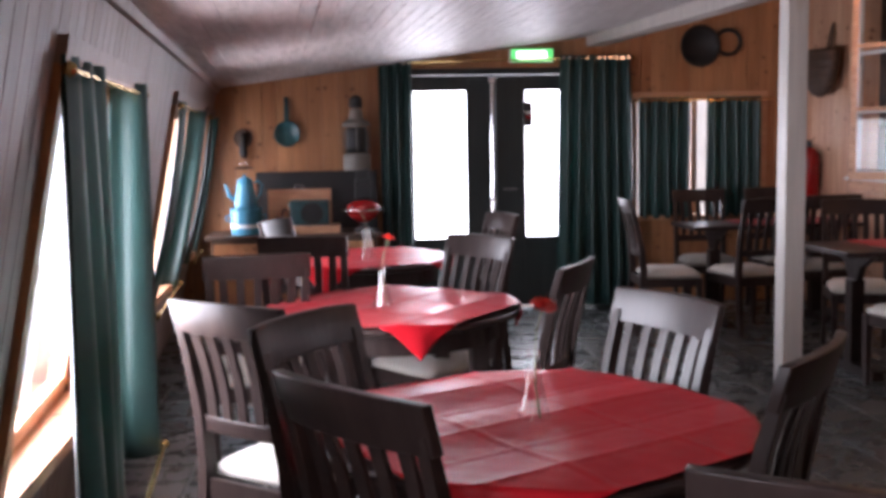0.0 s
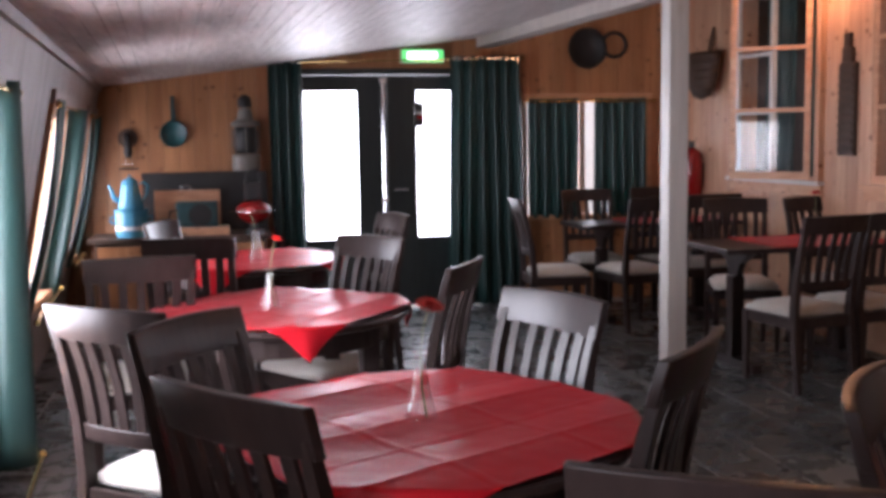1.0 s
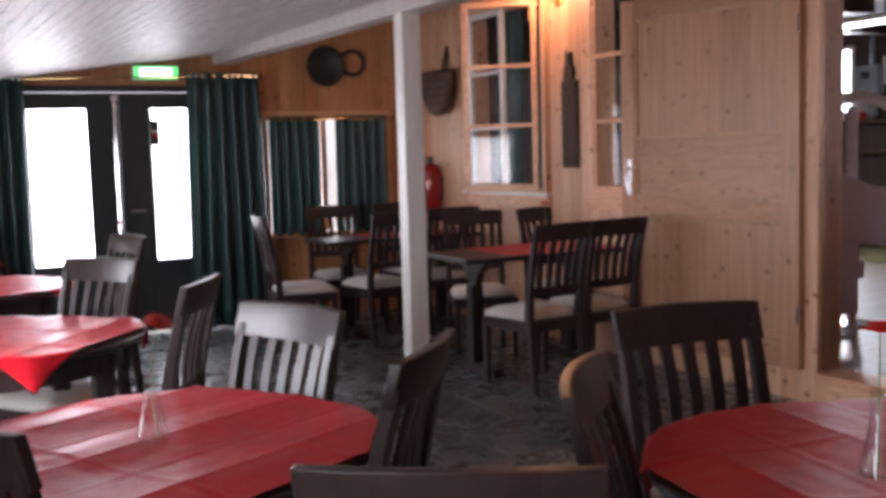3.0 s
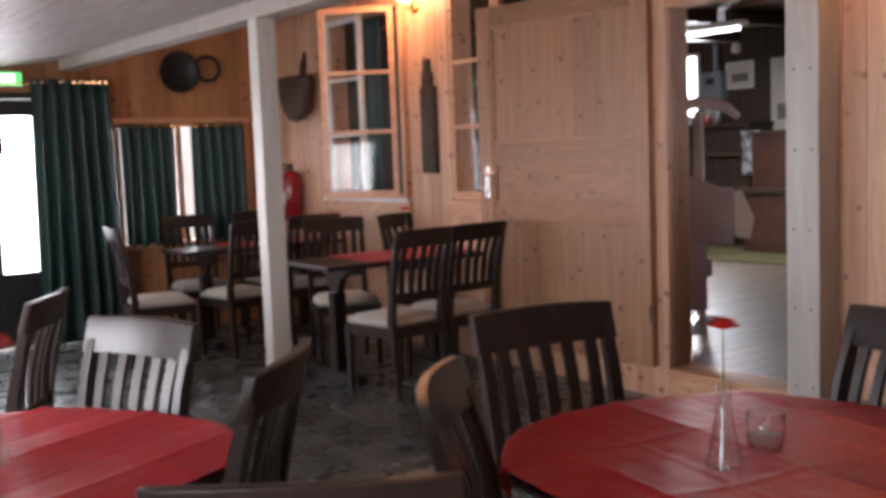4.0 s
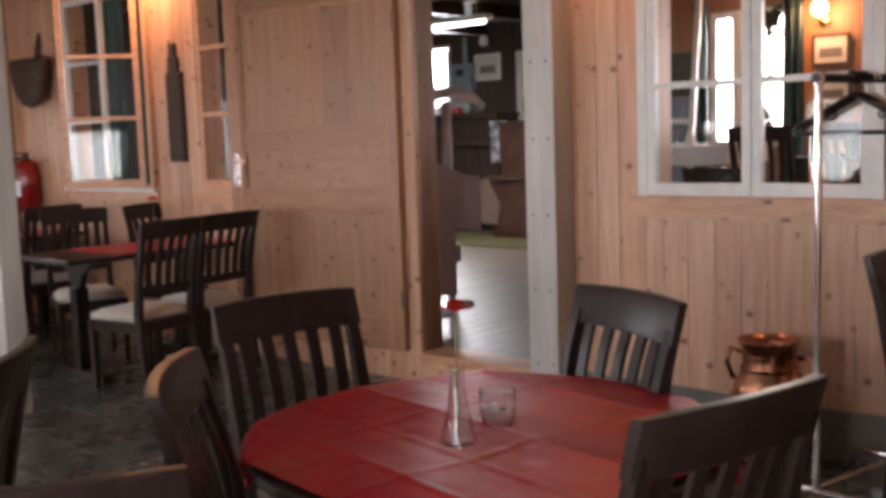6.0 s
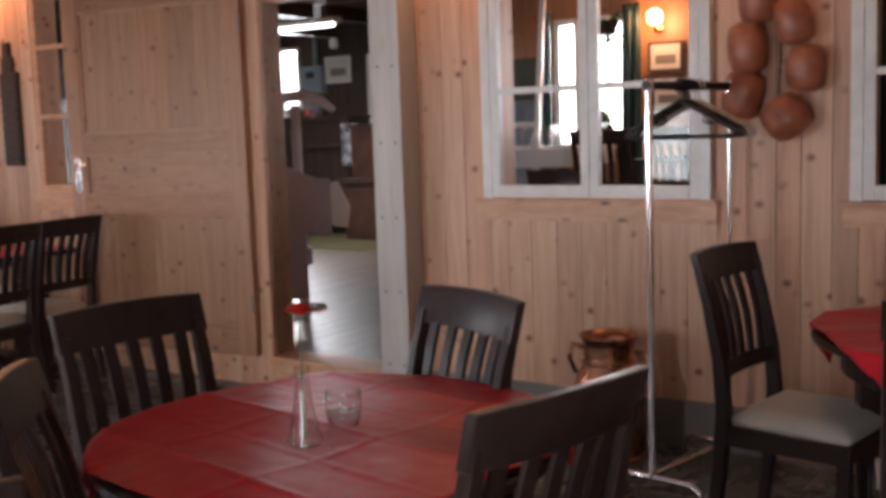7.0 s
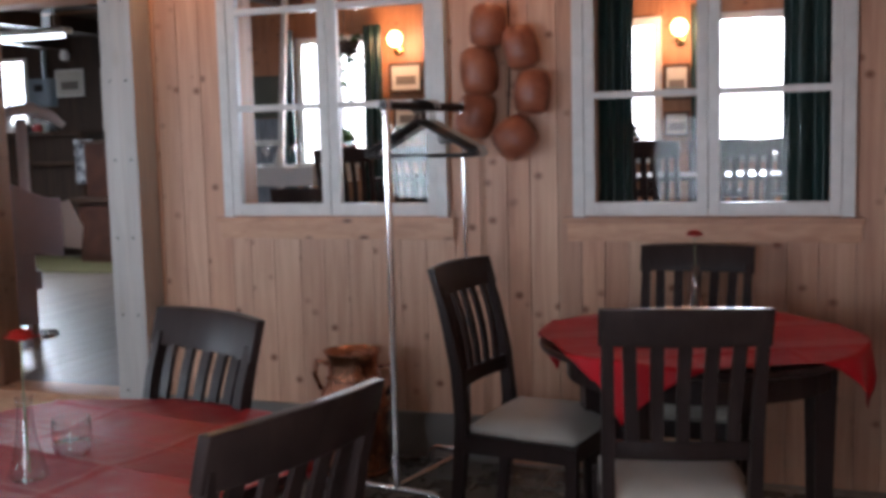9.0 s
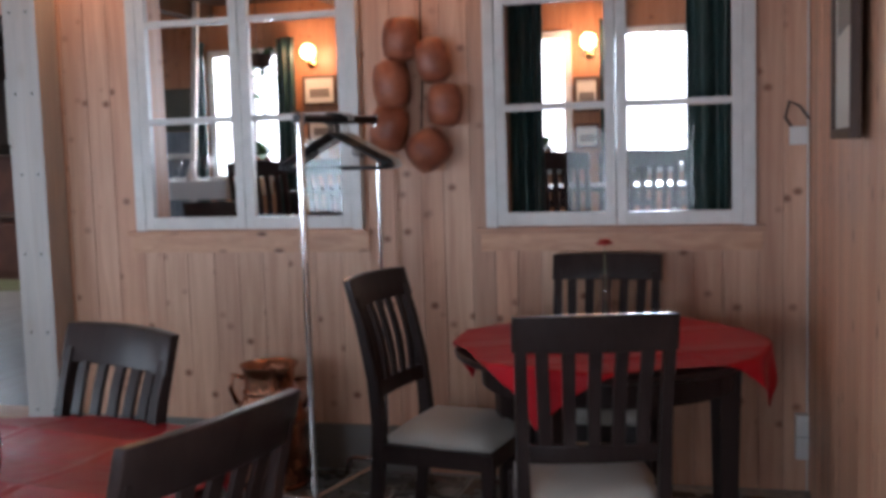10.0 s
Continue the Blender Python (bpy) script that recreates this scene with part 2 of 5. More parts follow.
def glow(name, colour, strength):
    m = material(name, colour, 0.5)
    b = m.node_tree.nodes["Principled BSDF"]
    b.inputs["Emission Color"].default_value = (*colour, 1)
    b.inputs["Emission Strength"].default_value = strength
    return m


BULB = glow("lit_lamp_glass", (1.0, 0.62, 0.30), 14.0)
TUBE = glow("fluorescent_tube", (0.95, 0.97, 1.0), 5.0)
EXIT_GREEN = glow("exit_sign_green", (0.10, 0.62, 0.16), 1.2)
EXIT_WHITE = glow("exit_sign_white", (0.85, 1.0, 0.85), 2.0)
DAYGLOW = glow("overcast_daylight", (0.93, 0.96, 1.0), 4.5)


# ---- mesh helpers ----
def finish(bm, name, mat, smooth=False):
    me = bpy.data.meshes.new(name)
    bm.normal_update()
    bm.to_mesh(me)
    bm.free()
    me.materials.append(mat)
    if smooth:
        for p in me.polygons:
            p.use_smooth = True
    return me


def part(name, bm, mat, parent=None, label="", smooth=False):
    ob = new(name, finish(bm, name, mat, smooth))
    if parent:
        ob.parent = parent
    if label:
        ob["label"] = label
    return ob


def thing(name, label, category, m=None, group="", kind=""):
    ob = new(name)
    ob.empty_display_size = 0.1
    if m is not None:
        ob.matrix_basis = m
    return tagged(ob, label, category, group, kind)


def box(bm, x0, x1, y0, y1, z0, z1, bevel=0.0, m=None):
    r = bmesh.ops.create_cube(bm, size=1.0)
    bmesh.ops.transform(bm, verts=r["verts"], matrix=Matrix.Translation(((x0 + x1) / 2, (y0 + y1) / 2, (z0 + z1) / 2)) @ Matrix.Diagonal((abs(x1 - x0), abs(y1 - y0), abs(z1 - z0), 1)))
    if bevel:
        es = list({e for v in r["verts"] for e in v.link_edges})
        out = bmesh.ops.bevel(bm, geom=es, offset=bevel, segments=2, affect="EDGES", profile=0.7)
        if m is not None:
            bmesh.ops.transform(bm, verts=out["verts"], matrix=m)
    elif m is not None:
        bmesh.ops.transform(bm, verts=r["verts"], matrix=m)
    return bm


def boxes(*specs, bevel=0.0):
    bm = bmesh.new()
    for sp in specs:
        one = bmesh.new()
        box(one, *sp, bevel=bevel)
        join(bm, one)
    return bm


def join(bm, other):
    me = bpy.data.meshes.new("tmp")
    other.to_mesh(me)
    other.free()
    bm.from_mesh(me)
    bpy.data.meshes.remove(me)
    return bm


def lathe(profile, segs=28, bm=None, m=None):
    """A turned body from (radius, height) pairs."""
    bm = bm or bmesh.new()
    rings, made = [], []
    for r, z in profile:
        ring = [bm.verts.new((r * math.cos(2 * math.pi * i / segs), r * math.sin(2 * math.pi * i / segs), z)) for i in range(segs)]
        rings.append(ring)
        made += ring
    for a, b in zip(rings, rings[1:]):
        for i in range(segs):
            bm.faces.new((a[i], a[(i + 1) % segs], b[(i + 1) % segs], b[i]))
    for ring, flip in ((rings[0], True), (rings[-1], False)):
        if (Vector(ring[0].co) - Vector(ring[segs // 2].co)).length > 1e-4:
            bm.faces.new(list(reversed(ring)) if flip else ring)
    bmesh.ops.remove_doubles(bm, verts=made, dist=1e-5)
    if m is not None:
        bmesh.ops.transform(bm, verts=[v for v in made if v.is_valid], matrix=m)
    return bm


def tube(points, radius, segs=10, bm=None):
    """A round bar along points; radius may be a list."""
    bm = bm or bmesh.new()
    pts = [Vector(p) for p in points]
    rad = radius if isinstance(radius, (list, tuple)) else [radius] * len(pts)
    rings = []
    side = None
    for i, p in enumerate(pts):
        d = (pts[min(i + 1, len(pts) - 1)] - pts[max(i - 1, 0)]).normalized()
        if side is None:
            side = d.orthogonal().normalized()
        side = (side - d * side.dot(d)).normalized()
        up = d.cross(side)
        rings.append([bm.verts.new(p + rad[i] * (math.cos(2 * math.pi * k / segs) * side + math.sin(2 * math.pi * k / segs) * up)) for k in range(segs)])
    for a, b in zip(rings, rings[1:]):
        for i in range(segs):
            bm.faces.new((a[i], a[(i + 1) % segs], b[(i + 1) % segs], b[i]))
    bm.faces.new(list(reversed(rings[0])))
    bm.faces.new(rings[-1])
    return bm


def swept(sections):
    """A solid through sections, each of four corners."""
    bm = bmesh.new()
    rings = [[bm.verts.new(c) for c in sec] for sec in sections]
    for a, b in zip(rings, rings[1:]):
        for i in range(4):
            bm.faces.new((a[i], a[(i + 1) % 4], b[(i + 1) % 4], b[i]))
    bm.faces.new(list(reversed(rings[0])))
    bm.faces.new(rings[-1])
    bmesh.ops.recalc_face_normals(bm, faces=bm.faces)
    return bm


def softened(bm, offset, segments=2):
    bmesh.ops.bevel(bm, geom=[e for e in bm.edges if e.calc_face_angle(0) > 0.5], offset=offset, segments=segments, affect="EDGES", profile=0.7)
    return bm


def free_spans(lo, hi, a, b, holes):
    """The stretches of lo..hi in a strip a..b that no hole (a0, a1, z0, z1) cuts."""
    cuts = sorted((z0, z1) for a0, a1, z0, z1 in holes if a0 < b - 0.004 and a1 > a + 0.004)
    spans, at = [], lo
    for z0, z1 in cuts:
        if z0 > at:
            spans.append((at, z0))
        at = max(at, z1)
    if at < hi:
        spans.append((at, hi))
    return spans


def wall_body(name, axis, face, back, lo, hi, z0, z1, holes, mat, label):
    """A wall along an axis with rectangular holes right through it, as one mesh."""
    bm = bmesh.new()
    us = sorted({lo, hi, *[h[0] for h in holes], *[h[1] for h in holes]})
    for a, b in zip(us, us[1:]):
        for s0, s1 in free_spans(z0, z1, a, b, holes):
            if axis == "x":
                box(bm, a, b, min(face, back), max(face, back), s0, s1)
            else:
                box(bm, min(face, back), max(face, back), a, b, s0, s1)
    return tagged(part(name, bm, mat), label, "wall", kind="structure")


UNIT = {}


def unit_plank(mat):
    """A shared plank, one unit each way, with chamfered edges."""
    if mat.name not in UNIT:
        bm = bmesh.new()
        box(bm, -0.5, 0.5, -0.5, 0.5, -0.5, 0.5)
        for v in bm.verts:
            if v.co.y < 0:
                v.co.x *= 0.986
        UNIT[mat.name] = finish(bm, "plank", mat)
    return UNIT[mat.name]


def cladding(wall, axis, face, lo, hi, z0, z1, holes, mat, pitch=0.118, thick=0.016, sign=-1):
    """Vertical planks on a wall's inner face; sign: the side of the face the room is on."""
    rng = random.Random(wall.name)
    edges = [lo]
    while edges[-1] < hi - 0.02:
        edges.append(min(hi, edges[-1] + pitch * rng.choice((0.82, 1.0, 1.0, 1.12))))
    for a, b in zip(edges, edges[1:]):
        marks = [h for h in holes]
        for s0, s1 in free_spans(z0, z1, a, b, marks):
            if s1 - s0 < 0.01:
                continue
            ob = new("plank", unit_plank(mat))
            ob.parent = wall
            c = face + sign * (thick / 2 + rng.uniform(0, 0.0015))
            if axis == "x":
                ob.matrix_basis = Matrix.Translation(((a + b) / 2, c, (s0 + s1) / 2)) @ Matrix.Diagonal((b - a - 0.0014, thick, s1 - s0, 1))
            else:
                ob.matrix_basis = Matrix.Translation((c, (a + b) / 2, (s0 + s1) / 2)) @ pose(0, 0, 0, 0, 0, -90) @ Matrix.Diagonal((b - a - 0.0014, thick, s1 - s0, 1))


# ---- the large structure ----
bm = bmesh.new()
box(bm, -60, 70, -60, 70, -0.5, -0.30)
tagged(part("ground", bm, GLARE_GROUND), "pale bright gravel yard outside the windows", "ground", kind="structure")
bm = bmesh.new()
box(bm, -1.30, SIDE + 0.12, NEAR - 0.1, BACK + 0.15, -0.30, -0.006)
floor = tagged(part("floor", bm, GROUT), "dark slate tile floor with pale joints", "floor", kind="structure")

BACK_HOLES = [(1.04, 2.84, 0.0, 1.96), (3.10, 4.17, 0.73, 1.70)]
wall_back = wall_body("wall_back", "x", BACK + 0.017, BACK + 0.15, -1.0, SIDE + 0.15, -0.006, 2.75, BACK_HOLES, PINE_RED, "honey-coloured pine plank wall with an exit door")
DOOR_Y0, DOOR_Y1, DOOR_TOP = 2.87, 3.70, 2.12
SIDE_WINDOWS = [(-0.325, 0.675), (1.285, 2.295), (4.58, 5.62), (6.20, 7.28)]
WIN_Z0, WIN_Z1 = 1.06, 2.46
SIDE_HOLES = [(a + 0.04, b - 0.04, WIN_Z0 + 0.02, WIN_Z1 - 0.02) for a, b in SIDE_WINDOWS] + [(DOOR_Y0, DOOR_Y1, STEP, DOOR_TOP)]
wall_side = wall_body("wall_side", "y", SIDE + 0.017, SIDE + 0.15, NEAR - 0.1, BACK + 0.15, -0.006, 2.75, SIDE_HOLES, PINE, "knotty pine plank wall with inner windows and a doorway")
wall_near = wall_body("wall_near", "x", NEAR - 0.017, NEAR - 0.12, -1.3, SIDE + 0.25, -0.006, 2.75, [], PINE, "pine plank wall with a framed picture")

# the leaning window wall
# the last window is unseen: added to let in fill, spaced like the others
LEFT_WINDOWS = [(2.24, 3.40, 0.56, 1.60), (4.93, 6.12, 0.56, 1.60), (7.25, 8.0, 0.56, 1.60), (-0.30, 0.90, 0.56, 1.60)]
bm = bmesh.new()
ys = sorted({NEAR - 0.1, BACK + 0.15, *[w[0] for w in LEFT_WINDOWS], *[w[1] for w in LEFT_WINDOWS]})


def leaning_block(bm, a, b, s0, s1, off0, off1):
    secs = [[(left_x(z, y) + off0, y, z), (left_x(z, y) + off1, y, z)] for y in (a, b) for z in (s0, s1)]
    vs = [bm.verts.new(p) for pair in secs for p in pair]
    for f in ((0, 1, 3, 2), (4, 6, 7, 5), (0, 4, 5, 1), (2, 3, 7, 6), (0, 2, 6, 4), (1, 5, 7, 3)):
        bm.faces.new([vs[i] for i in f])


for a, b in zip(ys, ys[1:]):
    for s0, s1 in free_spans(-0.006, LZ + 0.03, a, b, LEFT_WINDOWS):
        leaning_block(bm, a, b, s0, s1, -0.13, -0.014)
bmesh.ops.recalc_face_normals(bm, faces=bm.faces)
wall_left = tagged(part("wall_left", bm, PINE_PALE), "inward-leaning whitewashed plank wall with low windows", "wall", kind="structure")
y = NEAR
while y < BACK - 0.02:
    y2 = min(BACK, y + 0.098)
    for s0, s1 in free_spans(-0.004, LZ - 0.01, y, y2, LEFT_WINDOWS):
        bm = bmesh.new()
        leaning_block(bm, y + 0.003, y2 - 0.003, s0, s1, -0.014, 0.0)
        bmesh.ops.recalc_face_normals(bm, faces=bm.faces)
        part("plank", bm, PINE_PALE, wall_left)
    y = y2

# sloping plank ceiling, one mesh; boards run the length of the room


def roof_z(x):
    return RIDGE_Z + (x - RIDGE_X) * (0.128 if x < RIDGE_X else 0.205)


bm = bmesh.new()
xb = LX - 0.40
while xb < SIDE + 0.12:
    x2 = min(xb + 0.072, SIDE + 0.12)
    if xb < RIDGE_X < x2:
        x2 = RIDGE_X
    for y0, y1 in ((NEAR - 0.05, 2.6), (2.603, 5.9), (5.903, BACK + 0.1)):
        vs = [bm.verts.new(p) for p in ((xb + 0.002, y0, roof_z(xb)), (x2 - 0.002, y0, roof_z(x2)), (x2 - 0.002, y1, roof_z(x2)), (xb + 0.002, y1, roof_z(xb)))]
        vt = [bm.verts.new((v.co.x, v.co.y, v.co.z + 0.012)) for v in vs]
        bm.faces.new(vs[::-1])
        for i in range(4):
            bm.faces.new((vs[i], vs[(i + 1) % 4], vt[(i + 1) % 4], vt[i]))
    xb = x2
for (xa, za), (xb, zb) in (((LX - 0.5, LZ - 0.045), (RIDGE_X, RIDGE_Z + 0.012)), ((RIDGE_X, RIDGE_Z + 0.012), (SIDE + 0.14, RIGHT_Z + 0.05))):
    vs = [bm.verts.new(p) for p in ((xa, NEAR - 0.1, za + 0.006), (xb, NEAR - 0.1, zb), (xb, BACK + 0.14, zb), (xa, BACK + 0.14, za + 0.006))]
    vt = [bm.verts.new((v.co.x, v.co.y, v.co.z + 0.1)) for v in vs]
    bm.faces.new(vs[::-1])
    bm.faces.new(vt)
    for i in range(4):
        bm.faces.new((vs[i], vs[(i + 1) % 4], vt[(i + 1) % 4], vt[i]))
for v in bm.verts:
    v.co.x = min(v.co.x + (v.co.y - BACK) * SKEW, SIDE + 0.20)
tagged(part("ceiling", bm, CEIL), "glossy white-painted plank ceiling, sloping up", "ceiling", kind="structure")

# beam and post
bm = boxes((RIDGE_X - 0.14, RIDGE_X + 0.0, NEAR, BACK - 0.018, 2.125, 2.235), bevel=0.006)
for v in bm.verts:
    v.co.x += (v.co.y - BACK) * -0.072
tagged(part("ceiling_beam", bm, POST_WHITE), "white-painted timber beam under the ceiling", "beam", kind="structure")
bm = boxes((2.925, 3.035, 4.93, 5.04, 0.0, 2.128), bevel=0.006)
tagged(part("post", bm, POST_WHITE), "white-painted square timber post under the beam", "post", kind="structure")
# trim where the leaning wall meets the ceiling
bm = bmesh.new()
leaning_block(bm, NEAR, BACK - 0.02, LZ - 0.045, LZ + 0.004, 0.001, 0.022)
bmesh.ops.recalc_face_normals(bm, faces=bm.faces)
tagged(part("trim", bm, PINE_PALE), "whitewashed moulding along the ceiling edge", "trim", kind="structure")


# ---- doors and windows ----
def pane_at(parent, x0, x1, y0, y1, z0, z1, name="pane"):
    bm = bmesh.new()
    box(bm, x0, x1, y0, y1, z0, z1)
    ob = part(name, bm, PANE, parent)
    ob.visible_shadow = False
    return ob


exit_door = thing("door_1", "dark-painted double exit door with tall glass panes", "door", kind="structure")
bm = boxes((1.04, 1.09, BACK - 0.02, BACK + 0.13, 0, 1.96), (2.79, 2.84, BACK - 0.02, BACK + 0.13, 0, 1.96), (1.09, 2.79, BACK - 0.02, BACK + 0.13, 1.91, 1.96), bevel=0.004)
part("door_frame", bm, DOOR_DARK, exit_door)
for x0, x1, p0, p1 in ((1.092, 1.938, 1.255, 1.71), (1.942, 2.788, 2.17, 2.625)):
    leaf = part("door_leaf", boxes((x0, p0, BACK + 0.03, BACK + 0.08, 0.01, 1.905), (p1, x1, BACK + 0.03, BACK + 0.08, 0.01, 1.905), (p0, p1, BACK + 0.03, BACK + 0.08, 0.01, 0.585), (p0, p1, BACK + 0.03, BACK + 0.08, 1.782, 1.905), bevel=0.003), DOOR_DARK, exit_door)
    part("glazing_bead", boxes((p0, p0 + 0.015, BACK + 0.018, BACK + 0.032, 0.585, 1.782), (p1 - 0.015, p1, BACK + 0.018, BACK + 0.032, 0.585, 1.782), (p0, p1, BACK + 0.018, BACK + 0.032, 0.57, 0.585), (p0, p1, BACK + 0.018, BACK + 0.032, 1.782, 1.797)), DOOR_DARK, leaf)
    pane_at(leaf, p0, p1, BACK + 0.052, BACK + 0.058, 0.585, 1.782)
part("panic_bar", tube([(1.90, BACK - 0.03, 0.62), (1.90, BACK - 0.03, 1.88)], 0.014), CHROME, exit_door, "grey vertical bolt rod")
for z in (0.9, 1.86):
    part("rod_bracket", boxes((1.875, 1.925, BACK - 0.045, BACK + 0.03, z - 0.02, z + 0.02), bevel=0.004), CHROME, exit_door)
part("door_handle", tube([(1.99, BACK + 0.03, 0.98), (1.99, BACK - 0.03, 0.98), (2.10, BACK - 0.03, 0.98)], 0.01), CHROME, exit_door)
notice = thing("notice_sticker", "small red and black notice stuck on the door glass", "sticker")
part("sheet", boxes((2.19, 2.25, BACK + 0.047, BACK + 0.051, 1.49, 1.69)), BLACK, notice)
part("red_bar", boxes((2.193, 2.247, BACK + 0.044, BACK + 0.0465, 1.55, 1.585)), RED_PAINT, notice)
part("white_bar", boxes((2.193, 2.247, BACK + 0.044, BACK + 0.0465, 1.592, 1.61)), WHITE, notice)
tagged(part("trim", boxes((0.99, 2.89, BACK - 0.022, BACK - 0.001, 1.962, 1.995), bevel=0.003), PINE_RED), "pine casing over the exit door", "trim", kind="structure")

exit_sign = thing("exit_sign", "lit green and white emergency exit sign above the doors", "sign")
part("housing", boxes((2.05, 2.40, BACK - 0.075, BACK - 0.002, 2.0, 2.108), bevel=0.006), WHITE, exit_sign)
part("face", boxes((2.056, 2.394, BACK - 0.080, BACK - 0.0755, 2.006, 2.102)), EXIT_GREEN, exit_sign)
part("running_symbol", boxes((2.10, 2.345, BACK - 0.084, BACK - 0.0805, 2.02, 2.088)), EXIT_WHITE, exit_sign)

back_window = thing("window_1", "pine-framed window half covered by curtains", "window", kind="structure")
part("window_frame", boxes((3.05, 3.11, BACK - 0.03, BACK + 0.13, 0.68, 1.75), (4.16, 4.22, BACK - 0.03, BACK + 0.13, 0.68, 1.75), (3.11, 4.16, BACK - 0.03, BACK + 0.13, 1.69, 1.75), (3.60, 3.65, BACK + 0.06, BACK + 0.11, 0.74, 1.69), bevel=0.004), PINE_RAIL, back_window)
part("window_sill", boxes((3.03, 4.24, BACK - 0.09, BACK + 0.13, 0.70, 0.735), bevel=0.006), PINE_RAIL, back_window)
pane_at(back_window, 3.11, 3.60, BACK + 0.08, BACK + 0.085, 0.735, 1.69)
pane_at(back_window, 3.65, 4.16, BACK + 0.08, BACK + 0.085, 0.735, 1.69)


def curtain(name, m, width, height, folds, depth, label, bow=0.0, flare=0.0, seed=0, rings=True):
    """A pleated hanging with thickness; local x along the rod, z down from 0."""
    rng = random.Random(seed)
    nx, nz = folds * 10, 16
    ph = [rng.uniform(-0.5, 0.5) for _ in range(folds + 1)]
    bm = bmesh.new()
    grid = []
    for k in range(nz + 1):
        v = k / nz
        row = []
        for i in range(nx + 1):
            u = i / nx
            j = min(folds - 1, int(u * folds))
            w = 0.5 + (u - 0.5) * (1 + flare * v)
            yy = depth * math.sin(2 * math.pi * folds * u + ph[j] * v) * (0.75 + 0.35 * v) + 0.25 * depth * math.sin(7 * u + 3 * v + seed)
            row.append(bm.verts.new((width * w + 0.012 * v * math.sin(9 * u + seed), yy + bow * math.sin(math.pi * v), -height * v)))
        grid.append(row)
    for k in range(nz):
        for i in range(nx):
            bm.faces.new((grid[k][i], grid[k][i + 1], grid[k + 1][i + 1], grid[k + 1][i]))
    ob = thing(name, label, "curtain", m)
    p = part("cloth", bm, GREEN, ob, smooth=True)
    mod = p.modifiers.new("thickness", "SOLIDIFY")
    mod.thickness = 0.003
    for i in range(folds * 2 if rings else 0):
        x = width * (i + 0.5) / (folds * 2)
        part("ring", lathe([(0.009, -0.002), (0.012, -0.002), (0.012, 0.002), (0.009, 0.002), (0.009, -0.002)], 12, m=pose(x, -depth * 0.9, -0.025, 90)), CHROME, ob)
    return ob


LONG = "floor-length dark green curtain hung beside the exit door"
curtain("curtain", pose(0.985, BACK - 0.12, 2.02), 0.26, 2.0, 3, 0.034, LONG, seed=1)
curtain("curtain", pose(2.44, BACK - 0.13, 2.05), 0.58, 2.03, 6, 0.034, LONG, flare=0.18, seed=2)
SHORT = "short dark green curtain on rings over the window"
curtain("curtain", pose(3.10, BACK - 0.085, 1.705), 0.44, 0.99, 5, 0.028, SHORT, seed=3)
curtain("curtain", pose(3.68, BACK - 0.085, 1.705), 0.46, 0.99, 5, 0.028, SHORT, seed=4)


def rod(a, b, r, label, z_off=0.0):
    ob = thing("curtain_rod", label, "curtain rod")
    part("bar", tube([a, b], r), BRASS, ob)
    d = (Vector(b) - Vector(a)).normalized()
    for p, s in ((a, -1), (b, 1)):
        part("finial", lathe([(0.001, -r * 2.2), (r * 1.6, -r * 1.3), (r * 2.1, 0), (r * 1.6, r * 1.3), (0.001, r * 2.2)], 12, m=Matrix.Translation(Vector(p) + d * s * r * 1.8)), BRASS, ob)
    return ob


rod((0.95, BACK - 0.125, 2.0), (3.03, BACK - 0.125, 2.03), 0.007, "thin brass curtain rod above the exit door")
rod((3.08, BACK - 0.11, 1.68), (4.20, BACK - 0.11, 1.68), 0.007, "thin brass curtain rod above the small window")

# windows in the leaning wall
for n, (a, b, z0, z1) in enumerate(LEFT_WINDOWS):
    w = thing("window_%d" % (n + 2 if n < 3 else 20), "low pine-framed window in the leaning wall", "window", kind="structure")

    def lean_part(name, mat, specs, parent=w):
        bm = bmesh.new()
        for sp in specs:
            leaning_block(bm, *sp)
        bmesh.ops.recalc_face_normals(bm, faces=bm.faces)
        return part(name, bm, mat, parent)

    lean_part("window_frame", PINE_RED, [(a - 0.05, a + 0.012, z0 + 0.007, z1 - 0.013, -0.118, 0.02), (b - 0.012, b + 0.05, z0 + 0.007, z1 - 0.013, -0.118, 0.02)])
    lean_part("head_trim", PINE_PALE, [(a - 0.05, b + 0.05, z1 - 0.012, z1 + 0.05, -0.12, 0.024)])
    lean_part("sash", PINE_RAIL, [(a + 0.013, a + 0.06, z0 + 0.007, z1 - 0.012, -0.10, -0.06), (b - 0.06, b - 0.013, z0 + 0.007, z1 - 0.012, -0.10, -0.06), (a + 0.06, b - 0.06, z0 + 0.007, z0 + 0.07, -0.10, -0.06), (a + 0.06, b - 0.06, z1 - 0.06, z1 - 0.012, -0.10, -0.06)])
    g = lean_part("pane", PANE, [(a + 0.06, b - 0.06, z0 + 0.05, z1 - 0.06, -0.083, -0.078)])
    g.visible_shadow = False
    part("window_sill", boxes((left_x(z0, a) - 0.12, left_x(z0, b) + (0.10 if n == 0 else 0.05), a - 0.06, b + 0.06, z0 - 0.035, z0 + 0.006), bevel=0.006), PINE_RAIL, w)
    if n == 0:
        part("stay", tube([(left_x(z0, a) - 0.02, a + 0.55, z0 + 0.02), (left_x(z0, a) + 0.05, a + 0.60, z0 + 0.02), (left_x(z0, a) + 0.09, a + 0.75, z0 + 0.015)], 0.007), WHITE, w, "white casement stay")

